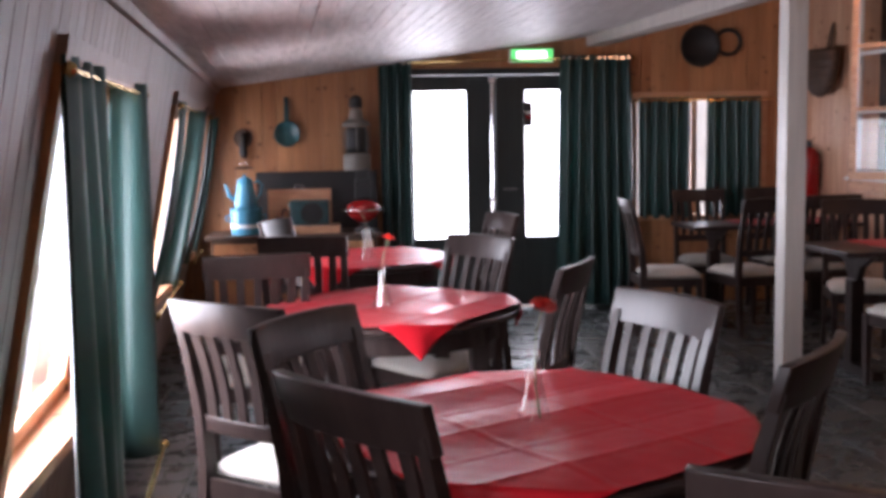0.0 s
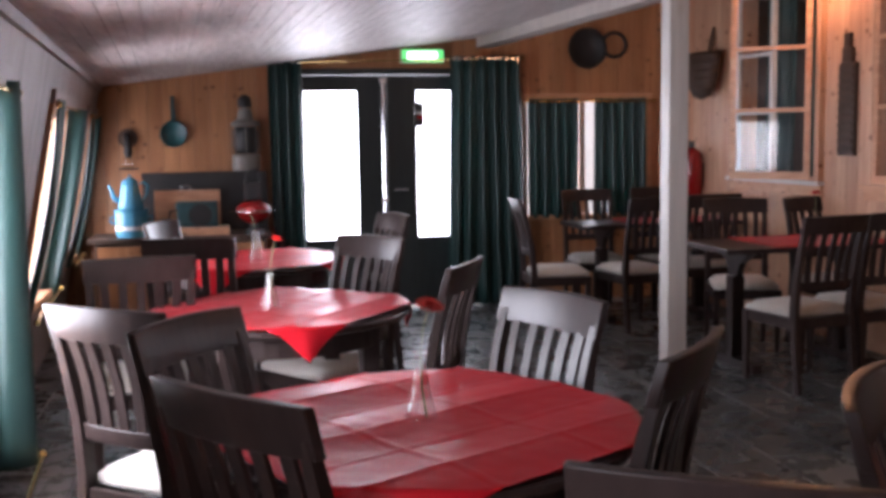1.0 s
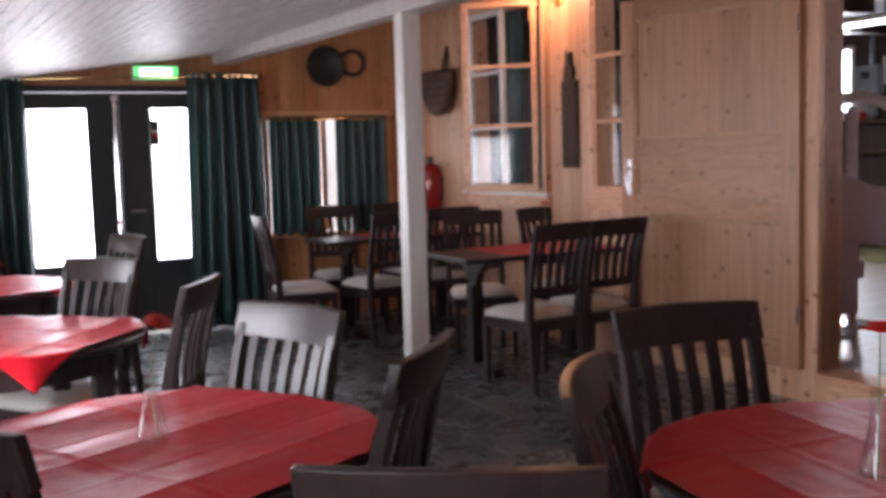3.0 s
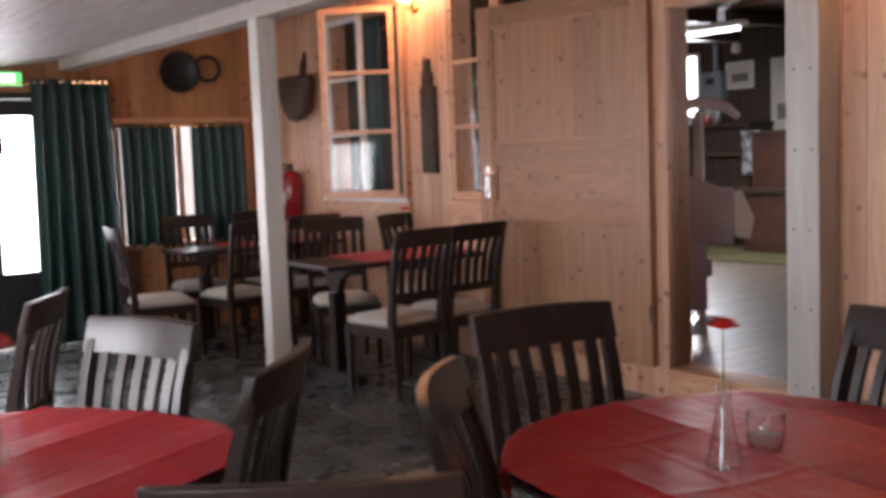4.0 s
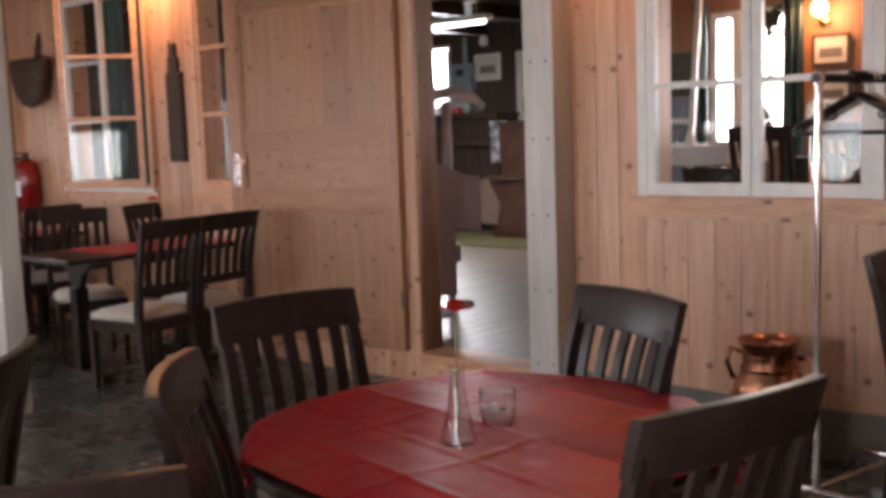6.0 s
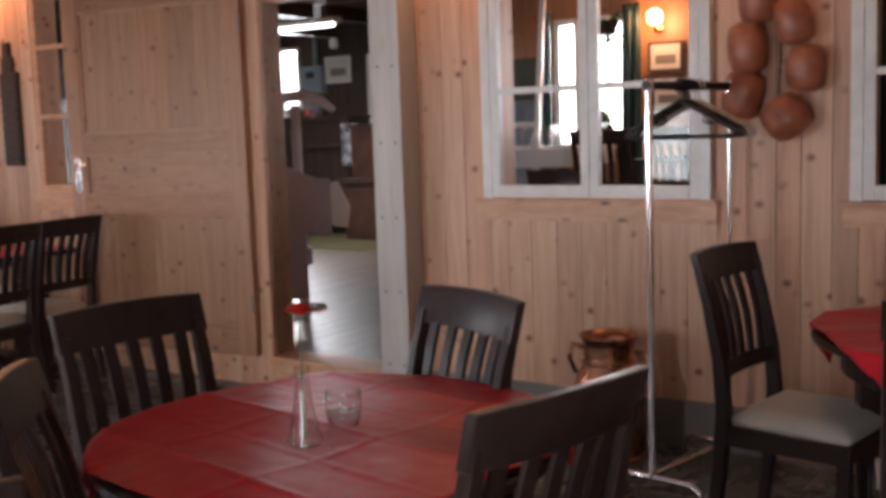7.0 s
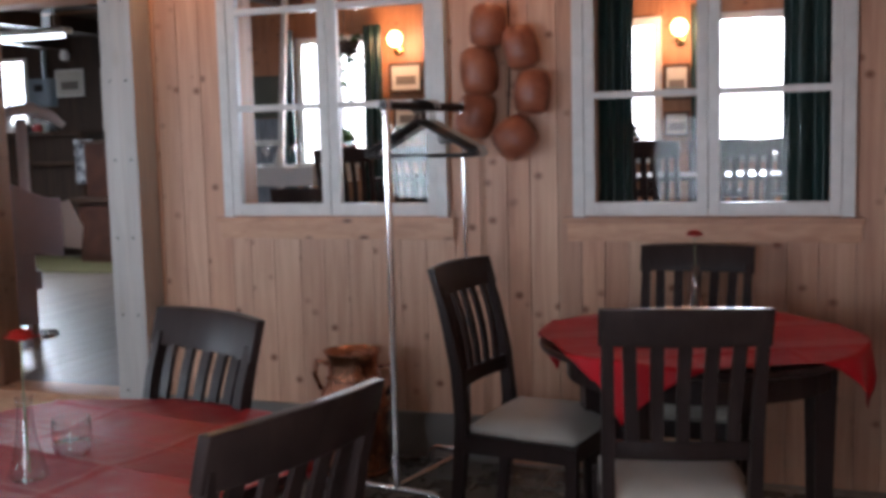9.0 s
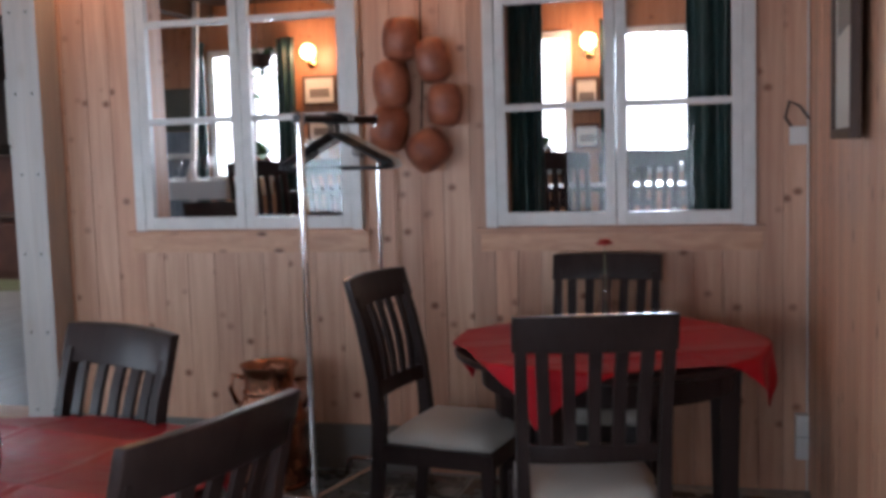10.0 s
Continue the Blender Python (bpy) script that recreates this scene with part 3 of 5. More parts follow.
SIDE_CURTAIN = "narrow dark green curtain at the window in the leaning wall"
curtain("curtain", pose(left_x(1.6, 2.4) + 0.03, 2.17, 1.605, 0, 0, 92), 0.44, 1.27, 3, 0.022, SIDE_CURTAIN, seed=5, rings=False)
curtain("curtain", pose(left_x(1.6, 3.4) - 0.05, 3.30, 1.605) @ pose(0, 0, 0, 0, 1.5, 0) @ pose(0, 0, 0, 0, 0, 32), 0.13, 1.27, 1, 0.012, SIDE_CURTAIN, seed=6, flare=0.25, rings=False)
rod((left_x(1.6, 2.2) + 0.03, 2.2, 1.572), (left_x(1.6, 3.5) + 0.03, 3.5, 1.572), 0.009, "brass curtain rod above the low window")
rod((left_x(1.6, 2.75) + 0.07, 2.75, 0.36), (left_x(1.6, 3.38) + 0.06, 3.38, 0.36), 0.008, "brass rod across the curtain's foot")
for a, b in ((4.93, 6.12), (7.25, 8.0)):
    for ya, turn, wd in ((a - 0.02, 93, 0.20), (b - 0.10, 38, 0.12 if a < 6 else 0.085)):
        curtain("curtain", pose(left_x(1.58, ya) + (0.04 if turn > 90 else -0.01), ya, 1.605) @ pose(0, 0, 0, 0, 11.5, 0) @ pose(0, 0, 0, 0, 0, turn), wd, 1.08, 2 if turn > 90 else 1, 0.014, SIDE_CURTAIN, bow=-0.03, seed=int(ya * 10), rings=False)
    rod((left_x(1.58, a) + 0.04, a, 1.58), (left_x(1.58, b) + 0.04, b, 1.58), 0.008, "brass curtain rod above the low window")
    rod((left_x(0.56, a) + 0.09, a, 0.56), (left_x(0.56, b) + 0.09, b, 0.56), 0.008, "brass rod holding the curtain feet to the wall")


# ---- inner windows in the side wall ----
def sash(m, w, h, mat, parent):
    """A casement of three panes; local x along its width from the hinge, z up, y its thickness."""
    t = 0.042
    specs = [(0, t, -0.018, 0.018, 0, h), (w - t, w, -0.018, 0.018, 0, h), (t, w - t, -0.018, 0.018, 0, 0.055), (t, w - t, -0.018, 0.018, h - t, h)]
    panes = []
    step = (h - 0.055 - t) / 3
    for k in (1, 2):
        z = 0.055 + step * k
        specs.append((t, w - t, -0.015, 0.015, z - 0.014, z + 0.014))
    ob = part("sash", boxes(*specs, bevel=0.004), mat, parent)
    ob.matrix_basis = m
    for k in range(3):
        pane_at(ob, t, w - t, -0.002, 0.002, 0.055 + step * k + 0.015, 0.055 + step * (k + 1) - 0.015)
    return ob


for n, (a, b) in enumerate(SIDE_WINDOWS):
    white = n < 2
    w = thing("window_%d" % (n + 5), "white-painted six-pane inner window in a pine casing" if white else "pine inner window with a three-pane casement", "window", kind="structure")
    mat, h, mid = (FRAME_WHITE if white else PINE_RAIL), WIN_Z1 - WIN_Z0, (a + b) / 2
    part("window_frame", boxes((SIDE - 0.03, SIDE + 0.14, a - 0.035, a + 0.012, WIN_Z0 - 0.02, WIN_Z1 + 0.04), (SIDE - 0.03, SIDE + 0.14, b - 0.012, b + 0.035, WIN_Z0 - 0.02, WIN_Z1 + 0.04),
                               (SIDE - 0.03, SIDE + 0.14, a + 0.012, b - 0.012, WIN_Z1 - 0.012, WIN_Z1 + 0.04), bevel=0.004), FRAME_WHITE if white else PINE, w)
    part("window_sill", boxes((SIDE - 0.055, SIDE + 0.14, a - 0.07, b + 0.07, WIN_Z0 - 0.025, WIN_Z0 - 0.001), bevel=0.004), FRAME_WHITE if n == 3 else PINE_RAIL, w)
    part("apron", boxes((SIDE - 0.024, SIDE - 0.0005, a - 0.06, b + 0.06, WIN_Z0 - 0.10, WIN_Z0 - 0.026), bevel=0.003), PINE_RAIL, w)
    wd = (b - a) / 2 - 0.015
    sash(pose(SIDE - 0.008, b - 0.013, WIN_Z0 + 0.004, 0, 0, -90), wd, h - 0.02, mat, w) if n != 3 else None
    if n == 3:
        # the sash next to the lamp stands open into the room
        sash(pose(SIDE - 0.045, a + 0.03, WIN_Z0 + 0.012, 0, 0, 138), wd + 0.02, h - 0.03, PINE_RAIL, w)
        sash(pose(SIDE - 0.008, b - 0.013, WIN_Z0 + 0.004, 0, 0, -90), wd, h - 0.02, FRAME_WHITE, w)
    else:
        sash(pose(SIDE - 0.008, a + 0.013, WIN_Z0 + 0.004, 0, 0, 90), wd, h - 0.02, mat, w)

# ---- doorway with the open pine door ----
doorway = thing("door_2", "pine door frame with a raised threshold", "door", kind="structure")
part("jamb", boxes((SIDE - 0.025, SIDE + 0.155, DOOR_Y1, DOOR_Y1 + 0.10, 0.0, DOOR_TOP + 0.08), bevel=0.004), PINE, doorway)
part("jamb", boxes((SIDE + 0.0, SIDE + 0.155, DOOR_Y0 - 0.012, DOOR_Y0 + 0.02, STEP, DOOR_TOP), bevel=0.004), PINE, doorway)
part("head", boxes((SIDE - 0.02, SIDE + 0.155, DOOR_Y0 + 0.02, DOOR_Y1, DOOR_TOP - 0.03, DOOR_TOP + 0.08), bevel=0.004), PINE_RAIL, doorway)
part("threshold", boxes((SIDE - 0.05, SIDE + 0.16, DOOR_Y0 + 0.02, DOOR_Y1, STEP - 0.03, STEP + 0.012), bevel=0.005), PINE_RAIL, doorway)
part("riser", boxes((SIDE - 0.03, SIDE - 0.001, DOOR_Y0 - 0.02, DOOR_Y1 + 0.001, 0.0, STEP - 0.031), bevel=0.003), PINE_RAIL, doorway)
bm = boxes((SIDE - 0.15, SIDE - 0.0005, 2.70, 2.87, 0.0, RIGHT_Z - 0.035), bevel=0.005)
tagged(part("post", bm, POST_WHITE), "white-painted timber post beside the doorway", "post", kind="structure")
side_post = [o for o in scene.objects if o.name.startswith("post")][-1]
for k in range(6):
    for yk in (2.735, 2.82):
        part("screw", lathe([(0.001, 0), (0.006, 0), (0.005, 0.002), (0.001, 0.0025)], 10, m=pose(SIDE - 0.15, yk + 0.006 * (k % 3), 0.25 + 0.36 * k, 0, -90)), BLACK_IRON, side_post)

open_door = thing("pine_door", "knotty pine panel door standing open against the wall", "door", pose(SIDE - 0.05, DOOR_Y1 + 0.08, STEP + 0.012, 0, 0, 97))
DW, DH = 1.27, 2.06
st = 0.11
for x0, x1 in ((0, st), (DW - st, DW)):
    part("stile", boxes((x0, x1, -0.02, 0.024, 0, DH), bevel=0.004), PINE_DOOR, open_door)
for z0, z1 in ((0, 0.17), (0.77, 0.88), (1.13, 1.24), (DH - 0.12, DH)):
    part("rail", boxes((st, DW - st, -0.02, 0.023, z0, z1), bevel=0.004), PINE_DOOR_RAIL, open_door)
for z0, z1, mt in ((0.17, 0.77, PINE_DOOR), (0.88, 1.13, PINE_DOOR_RAIL), (1.24, DH - 0.12, PINE_DOOR)):
    k = 5 if mt is PINE_DOOR else 1
    for i in range(k):
        xa, xb = st + (DW - 2 * st) * i / k, st + (DW - 2 * st) * (i + 1) / k
        part("panel", boxes((xa, xb, -0.008, 0.004, z0, z1)), mt, open_door)
    part("moulding", boxes((st, st + 0.018, 0.0045, 0.018, z0, z1), (DW - st - 0.018, DW - st, 0.0045, 0.018, z0, z1), (st + 0.018, DW - st - 0.018, 0.0045, 0.018, z0, z0 + 0.018), (st + 0.018, DW - st - 0.018, 0.0045, 0.018, z1 - 0.018, z1), bevel=0.003), PINE_DOOR_RAIL, open_door)
lock = part("lock_plate", boxes((DW - 0.075, DW - 0.035, 0.02, 0.026, 0.90, 1.11), bevel=0.003), CHROME, open_door)
part("handle", tube([(DW - 0.055, 0.02, 1.06), (DW - 0.055, 0.065, 1.06), (DW - 0.17, 0.065, 1.06)], 0.009), CHROME, lock, "chrome lever handle")
part("key_cylinder", lathe([(0.001, 0), (0.016, 0), (0.016, 0.012), (0.001, 0.014)], 16, m=pose(DW - 0.055, 0.02, 0.96, -90)), CHROME, lock)
for z in (0.25, 1.75):
    part("hinge", tube([(0.0, 0.03, z), (0.0, 0.03, z + 0.09)], 0.009), CHROME, open_door)

tagged(part("baseboard", boxes((SIDE - 0.02, SIDE - 0.0005, 1.0, 2.75, 0.0, 0.20), bevel=0.003), GREY_PLINTH), "grey painted plinth board along the pine wall", "baseboard", kind="structure")


# ---- tables and chairs ----
def dining_chair(m):
    """Faces +y; the middle of its top rail stands over (0, -0.285)."""
    c = thing("dining_chair", "dark espresso wooden chair, slatted back, cream padded seat", "chair", m, group="dining chairs")
    H, W = 0.965, 0.40
    for s in (-1, 1):
        # back post: leg below, raked above the seat
        secs = []
        for z, y, hw, hd, xo in ((0.0, -0.235, 0.016, 0.018, 0.188), (0.25, -0.205, 0.017, 0.021, 0.187), (0.45, -0.19, 0.018, 0.023, 0.186), (0.62, -0.205, 0.017, 0.020, 0.187), (0.80, -0.243, 0.016, 0.017, 0.189), (0.90, -0.272, 0.015, 0.014, 0.190)):
            x = s * xo
            secs.append([(x - hw, y - hd, z), (x + hw, y - hd, z), (x + hw, y + hd, z), (x - hw, y + hd, z)])
        part("back_post", softened(swept(secs), 0.004), ESPRESSO, c)
        secs = [[(s * 0.19 - h, 0.20 - h, z), (s * 0.19 + h, 0.20 - h, z), (s * 0.19 + h, 0.20 + h, z), (s * 0.19 - h, 0.20 + h, z)] for z, h in ((0.0, 0.015), (0.2, 0.018), (0.405, 0.021))]
        part("front_leg", softened(swept(secs), 0.003), ESPRESSO, c)
        part("side_rail", boxes((s * 0.19 - 0.011, s * 0.19 + 0.011, -0.175, 0.185, 0.345, 0.408), bevel=0.003), ESPRESSO, c)
    part("front_rail", boxes((-0.172, 0.172, 0.188, 0.211, 0.345, 0.408), bevel=0.003), ESPRESSO, c)
    part("back_rail", boxes((-0.170, 0.170, -0.205, -0.183, 0.345, 0.408), bevel=0.003), ESPRESSO, c)

    def curved(z0, y0, z1, y1, half, thick, sag, rise=0.0):
        secs = []
        for i in range(11):
            u = -1 + i / 5
            dy = sag * (u * u - 1)
            dz = rise * (1 - u * u)
            x = half * u
            secs.append([(x, y0 + dy - thick, z0), (x, y0 + dy + thick, z0), (x, y1 + dy + thick, z1 + dz), (x, y1 + dy - thick, z1 + dz)])
        return softened(swept(secs), 0.004)

    part("top_rail", curved(0.862, -0.257, H - 0.006, -0.285, 0.212, 0.013, 0.028, 0.005), ESPRESSO, c, smooth=True)
    part("lower_rail", curved(0.555, -0.196, 0.605, -0.203, 0.172, 0.010, 0.018), ESPRESSO, c, smooth=True)
    for i in range(5):
        u = -0.68 + 0.34 * i
        x, dyl, dyt = u * 0.185, 0.018 * (u * u - 1), 0.028 * (u * u - 1)
        secs = []
        for k in range(5):
            v = k / 4
            z = 0.60 + 0.268 * v
            y = -0.203 - 0.050 * v - 0.012 * math.sin(math.pi * v) * -1 + dyl + (dyt - dyl) * v
            secs.append([(x * (1 + 0.08 * v) - 0.017, y - 0.006, z), (x * (1 + 0.08 * v) + 0.017, y - 0.006, z), (x * (1 + 0.08 * v) + 0.017, y + 0.006, z), (x * (1 + 0.08 * v) - 0.017, y + 0.006, z)])
        part("slat", swept(secs), ESPRESSO, c)
    bm = bmesh.new()
    n = 10
    top = [[None] * (n + 1) for _ in range(n + 1)]
    bot = [[None] * (n + 1) for _ in range(n + 1)]
    for i in range(n + 1):
        for j in range(n + 1):
            u, v = -1 + 2 * i / n, -1 + 2 * j / n
            k = max(abs(u), abs(v))
            x = u * (0.200 - (0.010 if v < 0 else 0.0)) * (1 - 0.03 * v * v)
            y = v * 0.195 * (1 - 0.04 * u * u) + 0.022
            top[i][j] = bm.verts.new((x, y, 0.435 + 0.042 * (1 - k ** 4) ** 0.5 * (0.8 + 0.2 * (1 - k))))
            bot[i][j] = bm.verts.new((x * 0.99, y * 0.99, 0.410))
    for i in range(n):
        for j in range(n):
            bm.faces.new((top[i][j], top[i + 1][j], top[i + 1][j + 1], top[i][j + 1]))
            bm.faces.new((bot[i][j], bot[i][j + 1], bot[i + 1][j + 1], bot[i + 1][j]))
    for k in range(n):
        bm.faces.new((top[k][0], bot[k][0], bot[k + 1][0], top[k + 1][0]))
        bm.faces.new((top[k + 1][n], bot[k + 1][n], bot[k][n], top[k][n]))
        bm.faces.new((top[0][k + 1], bot[0][k + 1], bot[0][k], top[0][k]))
        bm.faces.new((top[n][k], bot[n][k], bot[n][k + 1], top[n][k + 1]))
    part("seat_cushion", bm, CREAM, c, "cream padded seat", smooth=True)
    return c


def chair_pose(mx, my, facing):
    """The chair whose top rail's middle is over (mx, my), looking along facing (degrees from +x)."""
    f = radians(facing)
    return pose(mx + 0.285 * math.cos(f), my + 0.285 * math.sin(f), 0, 0, 0, facing - 90)


CHAIRS = [(0.59, 1.645, 39), (0.50, 2.43, -36), (0.27, 2.68, 51), (0.28, 3.91, 96), (0.44, 4.64, 82), (0.26, 5.71, -21), (1.25, 4.43, -144), (1.44, 3.36, 151),
          (1.50, 2.55, -157), (1.57, 1.81, 139), (1.22, 0.99, 58), (1.70, 1.38, -42), (2.364, 1.907, -98), (2.87, 1.175, 160), (2.12, 0.49, 77.5),
          (4.03, 0.925, -97), (3.21, 0.03, 15.5), (4.68, 0.20, 180),
          (3.51, 7.82, -95), (3.56, 6.54, 100), (4.12, 7.85, -92), (3.99, 6.22, -108), (4.50, 6.14, -84), (3.76, 4.67, 99), (4.20, 4.75, 97), (4.10, 6.72, 92), (2.65, 6.92, -5), (1.58, 5.78, 195)]
first_chair = dining_chair(chair_pose(*CHAIRS[0]))
for row in CHAIRS[1:]:
    copy_thing(first_chair, chair_pose(*row))


def round_table(x, y, turn, r=0.50):
    t = thing("round_table", "round dark espresso dining table", "table", pose(x, y, 0, 0, 0, turn), group="round tables")
    part("tabletop", lathe([(0.001, 0.715), (r - 0.02, 0.715), (r - 0.004, 0.721), (r, 0.73), (r - 0.004, 0.739), (r - 0.015, 0.742), (0.001, 0.742)], 64), ESPRESSO, t, smooth=False)
    part("apron", lathe([(r - 0.11, 0.63), (r - 0.085, 0.63), (r - 0.085, 0.7145), (r - 0.11, 0.7145), (r - 0.11, 0.63)], 48), ESPRESSO, t)
    for k in range(4):
        a = radians(45 + 90 * k)
        d = r - 0.12
        cx, cy = d * math.cos(a), d * math.sin(a)
        secs = [[(cx - h, cy - h, z), (cx + h, cy - h, z), (cx + h, cy + h, z), (cx - h, cy + h, z)] for z, h in ((0.0, 0.026), (0.35, 0.030), (0.714, 0.036))]
        part("leg", softened(swept(secs), 0.004), ESPRESSO, t)
    return t


def tablecloth(x, y, turn, half, r, label, seed=0, top=0.7435):
    """A square cloth: flat on the top, falling past its rim, with the creases of its folding."""
    rng = random.Random(seed)
    n = 96
    bm = bmesh.new()
    g = []
    lifts = [0.009 * (k % 2) + rng.uniform(0, 0.002) for k in range(8)]   # six panels between the folds
    for i in range(n + 1):
        row = []
        for j in range(n + 1):
            px, py = -half + 2 * half * i / n, -half + 2 * half * j / n
            d = math.hypot(px, py)
            z = top + 0.004
            k, u = i // 16, (i % 16) / 16
            z += lifts[k] + (lifts[k + 1] - lifts[k]) * u
            if i % 16 == 0 or j in (34, 66):
                z += 0.0032
            z += 0.002 + 0.002 * noise.noise(Vector((px * 5, py * 5, seed * 3.1))) + 0.0025 * noise.noise(Vector((px * 12, py * 3, seed * 1.7))) + 0.0012 * noise.noise(Vector((px * 24, py * 24, seed)))
            z = max(z, top + 0.001)
            if d > r + 0.004:
                over = d - r - 0.004
                fall = over * 0.97
                k = (r + 0.006 + 0.10 * over + 0.010 * math.sin(22 * math.atan2(py, px)) * min(1, over * 8)) / d
                px, py, z = px * k, py * k, z - fall
            row.append(bm.verts.new((px, py, z)))
        g.append(row)
    for i in range(n):
        for j in range(n):
            bm.faces.new((g[i][j], g[i + 1][j], g[i + 1][j + 1], g[i][j + 1]))
    ob = part("tablecloth", bm, RED, smooth=True)
    ob.matrix_basis = pose(x, y, 0, 0, 0, turn)
    tagged(ob, label, "tablecloth")
    mod = ob.modifiers.new("thickness", "SOLIDIFY")
    mod.thickness, mod.offset = 0.0012, 1.0
    return ob


CLOTH = "creased red satin tablecloth spread on a round table"
TABLES = [(1.03, 2.10, 15, 0.47, 118), (0.81, 3.84, 10, 0.445, 142), (0.75, 5.55, 0, 0.47, 110), (2.29, 1.15, 20, 0.48, -8), (3.96, 0.10, 30, 0.48, 30)]
for k, (x, y, turn, half, ct) in enumerate(TABLES):
    round_table(x, y, turn)
    tablecloth(x, y, ct, half, 0.50, CLOTH, seed=k + 1)


def small_table(x0, x1, y0, y1, label):
    """A rectangular table on a pedestal with splayed feet."""
    t = thing("pedestal_table", label, "table", pose((x0 + x1) / 2, (y0 + y1) / 2, 0), group="pedestal tables")
    a, b = (x1 - x0) / 2, (y1 - y0) / 2
    part("tabletop", boxes((-a, a, -b, b, 0.712, 0.742), bevel=0.006), ESPRESSO, t)
    for s in (-1, 1):
        part("bracket", softened(swept([[(s * a * 0.62 - 0.02, -w, z), (s * a * 0.62 + 0.02, -w, z), (s * a * 0.62 + 0.02, w, z), (s * a * 0.62 - 0.02, w, z)] for z, w in ((0.55, 0.05), (0.63, 0.09), (0.711, 0.24))]), 0.003), ESPRESSO, t)
        part("column", boxes((s * a * 0.62 - 0.04, s * a * 0.62 + 0.04, -0.04, 0.04, 0.06, 0.549), bevel=0.006), ESPRESSO, t)
        part("foot", boxes((s * a * 0.62 - 0.035, s * a * 0.62 + 0.035, -b + 0.04, b - 0.04, 0.0, 0.059), bevel=0.01), ESPRESSO, t)
    return t


small_table(3.38, 4.54, 5.14, 5.78, "dark wooden table with a red cloth runner")
small_table(3.16, 4.44, 6.92, 7.44, "dark wooden table with a red cloth near the window")


def runner(x0, x1, y0, y1, label):
    bm = bmesh.new()
    box(bm, x0, x1, y0, y1, 0.7425, 0.7465, bevel=0.0015)
    tagged(part("table_runner", bm, RED), label, "tablecloth")


runner(3.70, 4.52, 5.16, 5.76, "red cloth laid across the dark table")
runner(3.56, 4.42, 6.94, 7.42, "red cloth laid on the table by the window")


# ---- vases, glass, flowers ----
def flower_vase(x, y, lean, z=0.7475):
    v = thing("bud_vase", "clear glass bud vase holding one red flower", "vase", pose(x, y, z, 0, 0, lean), group="bud vases")
    outer = [(0.001, 0.0), (0.038, 0.0), (0.040, 0.004), (0.039, 0.015), (0.030, 0.045), (0.021, 0.085), (0.0155, 0.125), (0.0145, 0.155), (0.0165, 0.168)]
    inner = [(0.0145, 0.167), (0.0125, 0.155), (0.0135, 0.125), (0.019, 0.085), (0.028, 0.045), (0.036, 0.018), (0.032, 0.010), (0.001, 0.008)]
    part("glass_body", lathe(outer + inner, 28), GLASS, v, smooth=True)
    part("stem", tube([(0.02, 0, 0.015), (0.005, 0, 0.08), (0.002, 0, 0.16), (0.010, 0, 0.22), (0.030, 0, 0.268)], 0.0019, 8), STEM, v)
    bm = bmesh.new()
    for ring, (cnt, ln, tilt) in enumerate(((15, 0.040, 12), (12, 0.034, 30), (9, 0.024, 50))):
        for k in range(cnt):
            one = bmesh.new()
            vs = [one.verts.new(p) for p in ((0.004, -0.003, 0), (ln * 0.55, -0.0065, 0.004), (ln, 0, 0.001), (ln * 0.55, 0.0065, 0.004), (0.004, 0.003, 0))]
            one.faces.new(vs)
            bmesh.ops.transform(one, verts=one.verts, matrix=pose(0.032, 0, 0.270 + 0.002 * ring) @ pose(0, 0, 0, 0, 20, 0) @ pose(0, 0, 0, 0, 0, 360 / cnt * k + 11 * ring) @ pose(0, 0, 0, 0, -tilt, 0))
            join(bm, one)
    part("flower_head", bm, PETAL, v, "red daisy-like flower head")
    return v


v0 = flower_vase(1.028, 2.088, -60)
for x, y, a in ((0.767, 3.764, 30), (0.77, 5.456, 200), (2.167, 1.115, 40), (4.40, 0.17, 10), (4.15, 5.5, 60)):
    copy_thing(v0, pose(x, y, 0.7475, 0, 0, a))

tumbler = thing("water_glass", "clear tumbler half filled with water", "glass", pose(2.315, 1.138, 0.7475))
part("glass_body", lathe([(0.001, 0), (0.028, 0), (0.032, 0.004), (0.038, 0.03), (0.040, 0.055), (0.0375, 0.088), (0.0362, 0.088), (0.0385, 0.055), (0.0365, 0.03), (0.031, 0.010), (0.001, 0.008)], 28), GLASS, tumbler, smooth=True)
part("water", lathe([(0.001, 0.0085), (0.0300, 0.0105), (0.0355, 0.03), (0.0365, 0.038), (0.001, 0.038)], 28), WATER, tumbler, smooth=True)


# ---- outside ----
bm = boxes((-14, 16, BACK + 7.0, BACK + 7.1, -0.29, 7.0), (-9.1, -9.0, -12, BACK + 7.0, -0.29, 7.0))
tagged(part("backdrop", bm, DAYGLOW), "bright overcast daylight beyond the windows", "backdrop", kind="structure")
shed = thing("white_shed", "white weatherboarded shed wall outside the window", "building", pose(4.6, BACK + 3.6, -0.30))
part("wall", boxes((-0.55, 0.9, 0.03, 0.15, 0.0, 2.6)), SIDING, shed)
for k in range(18):
    part("board", boxes((-0.56, 0.91, 0.0, 0.028, 0.02 + 0.14 * k, 0.155 + 0.14 * k), bevel=0.003), SIDING, shed)

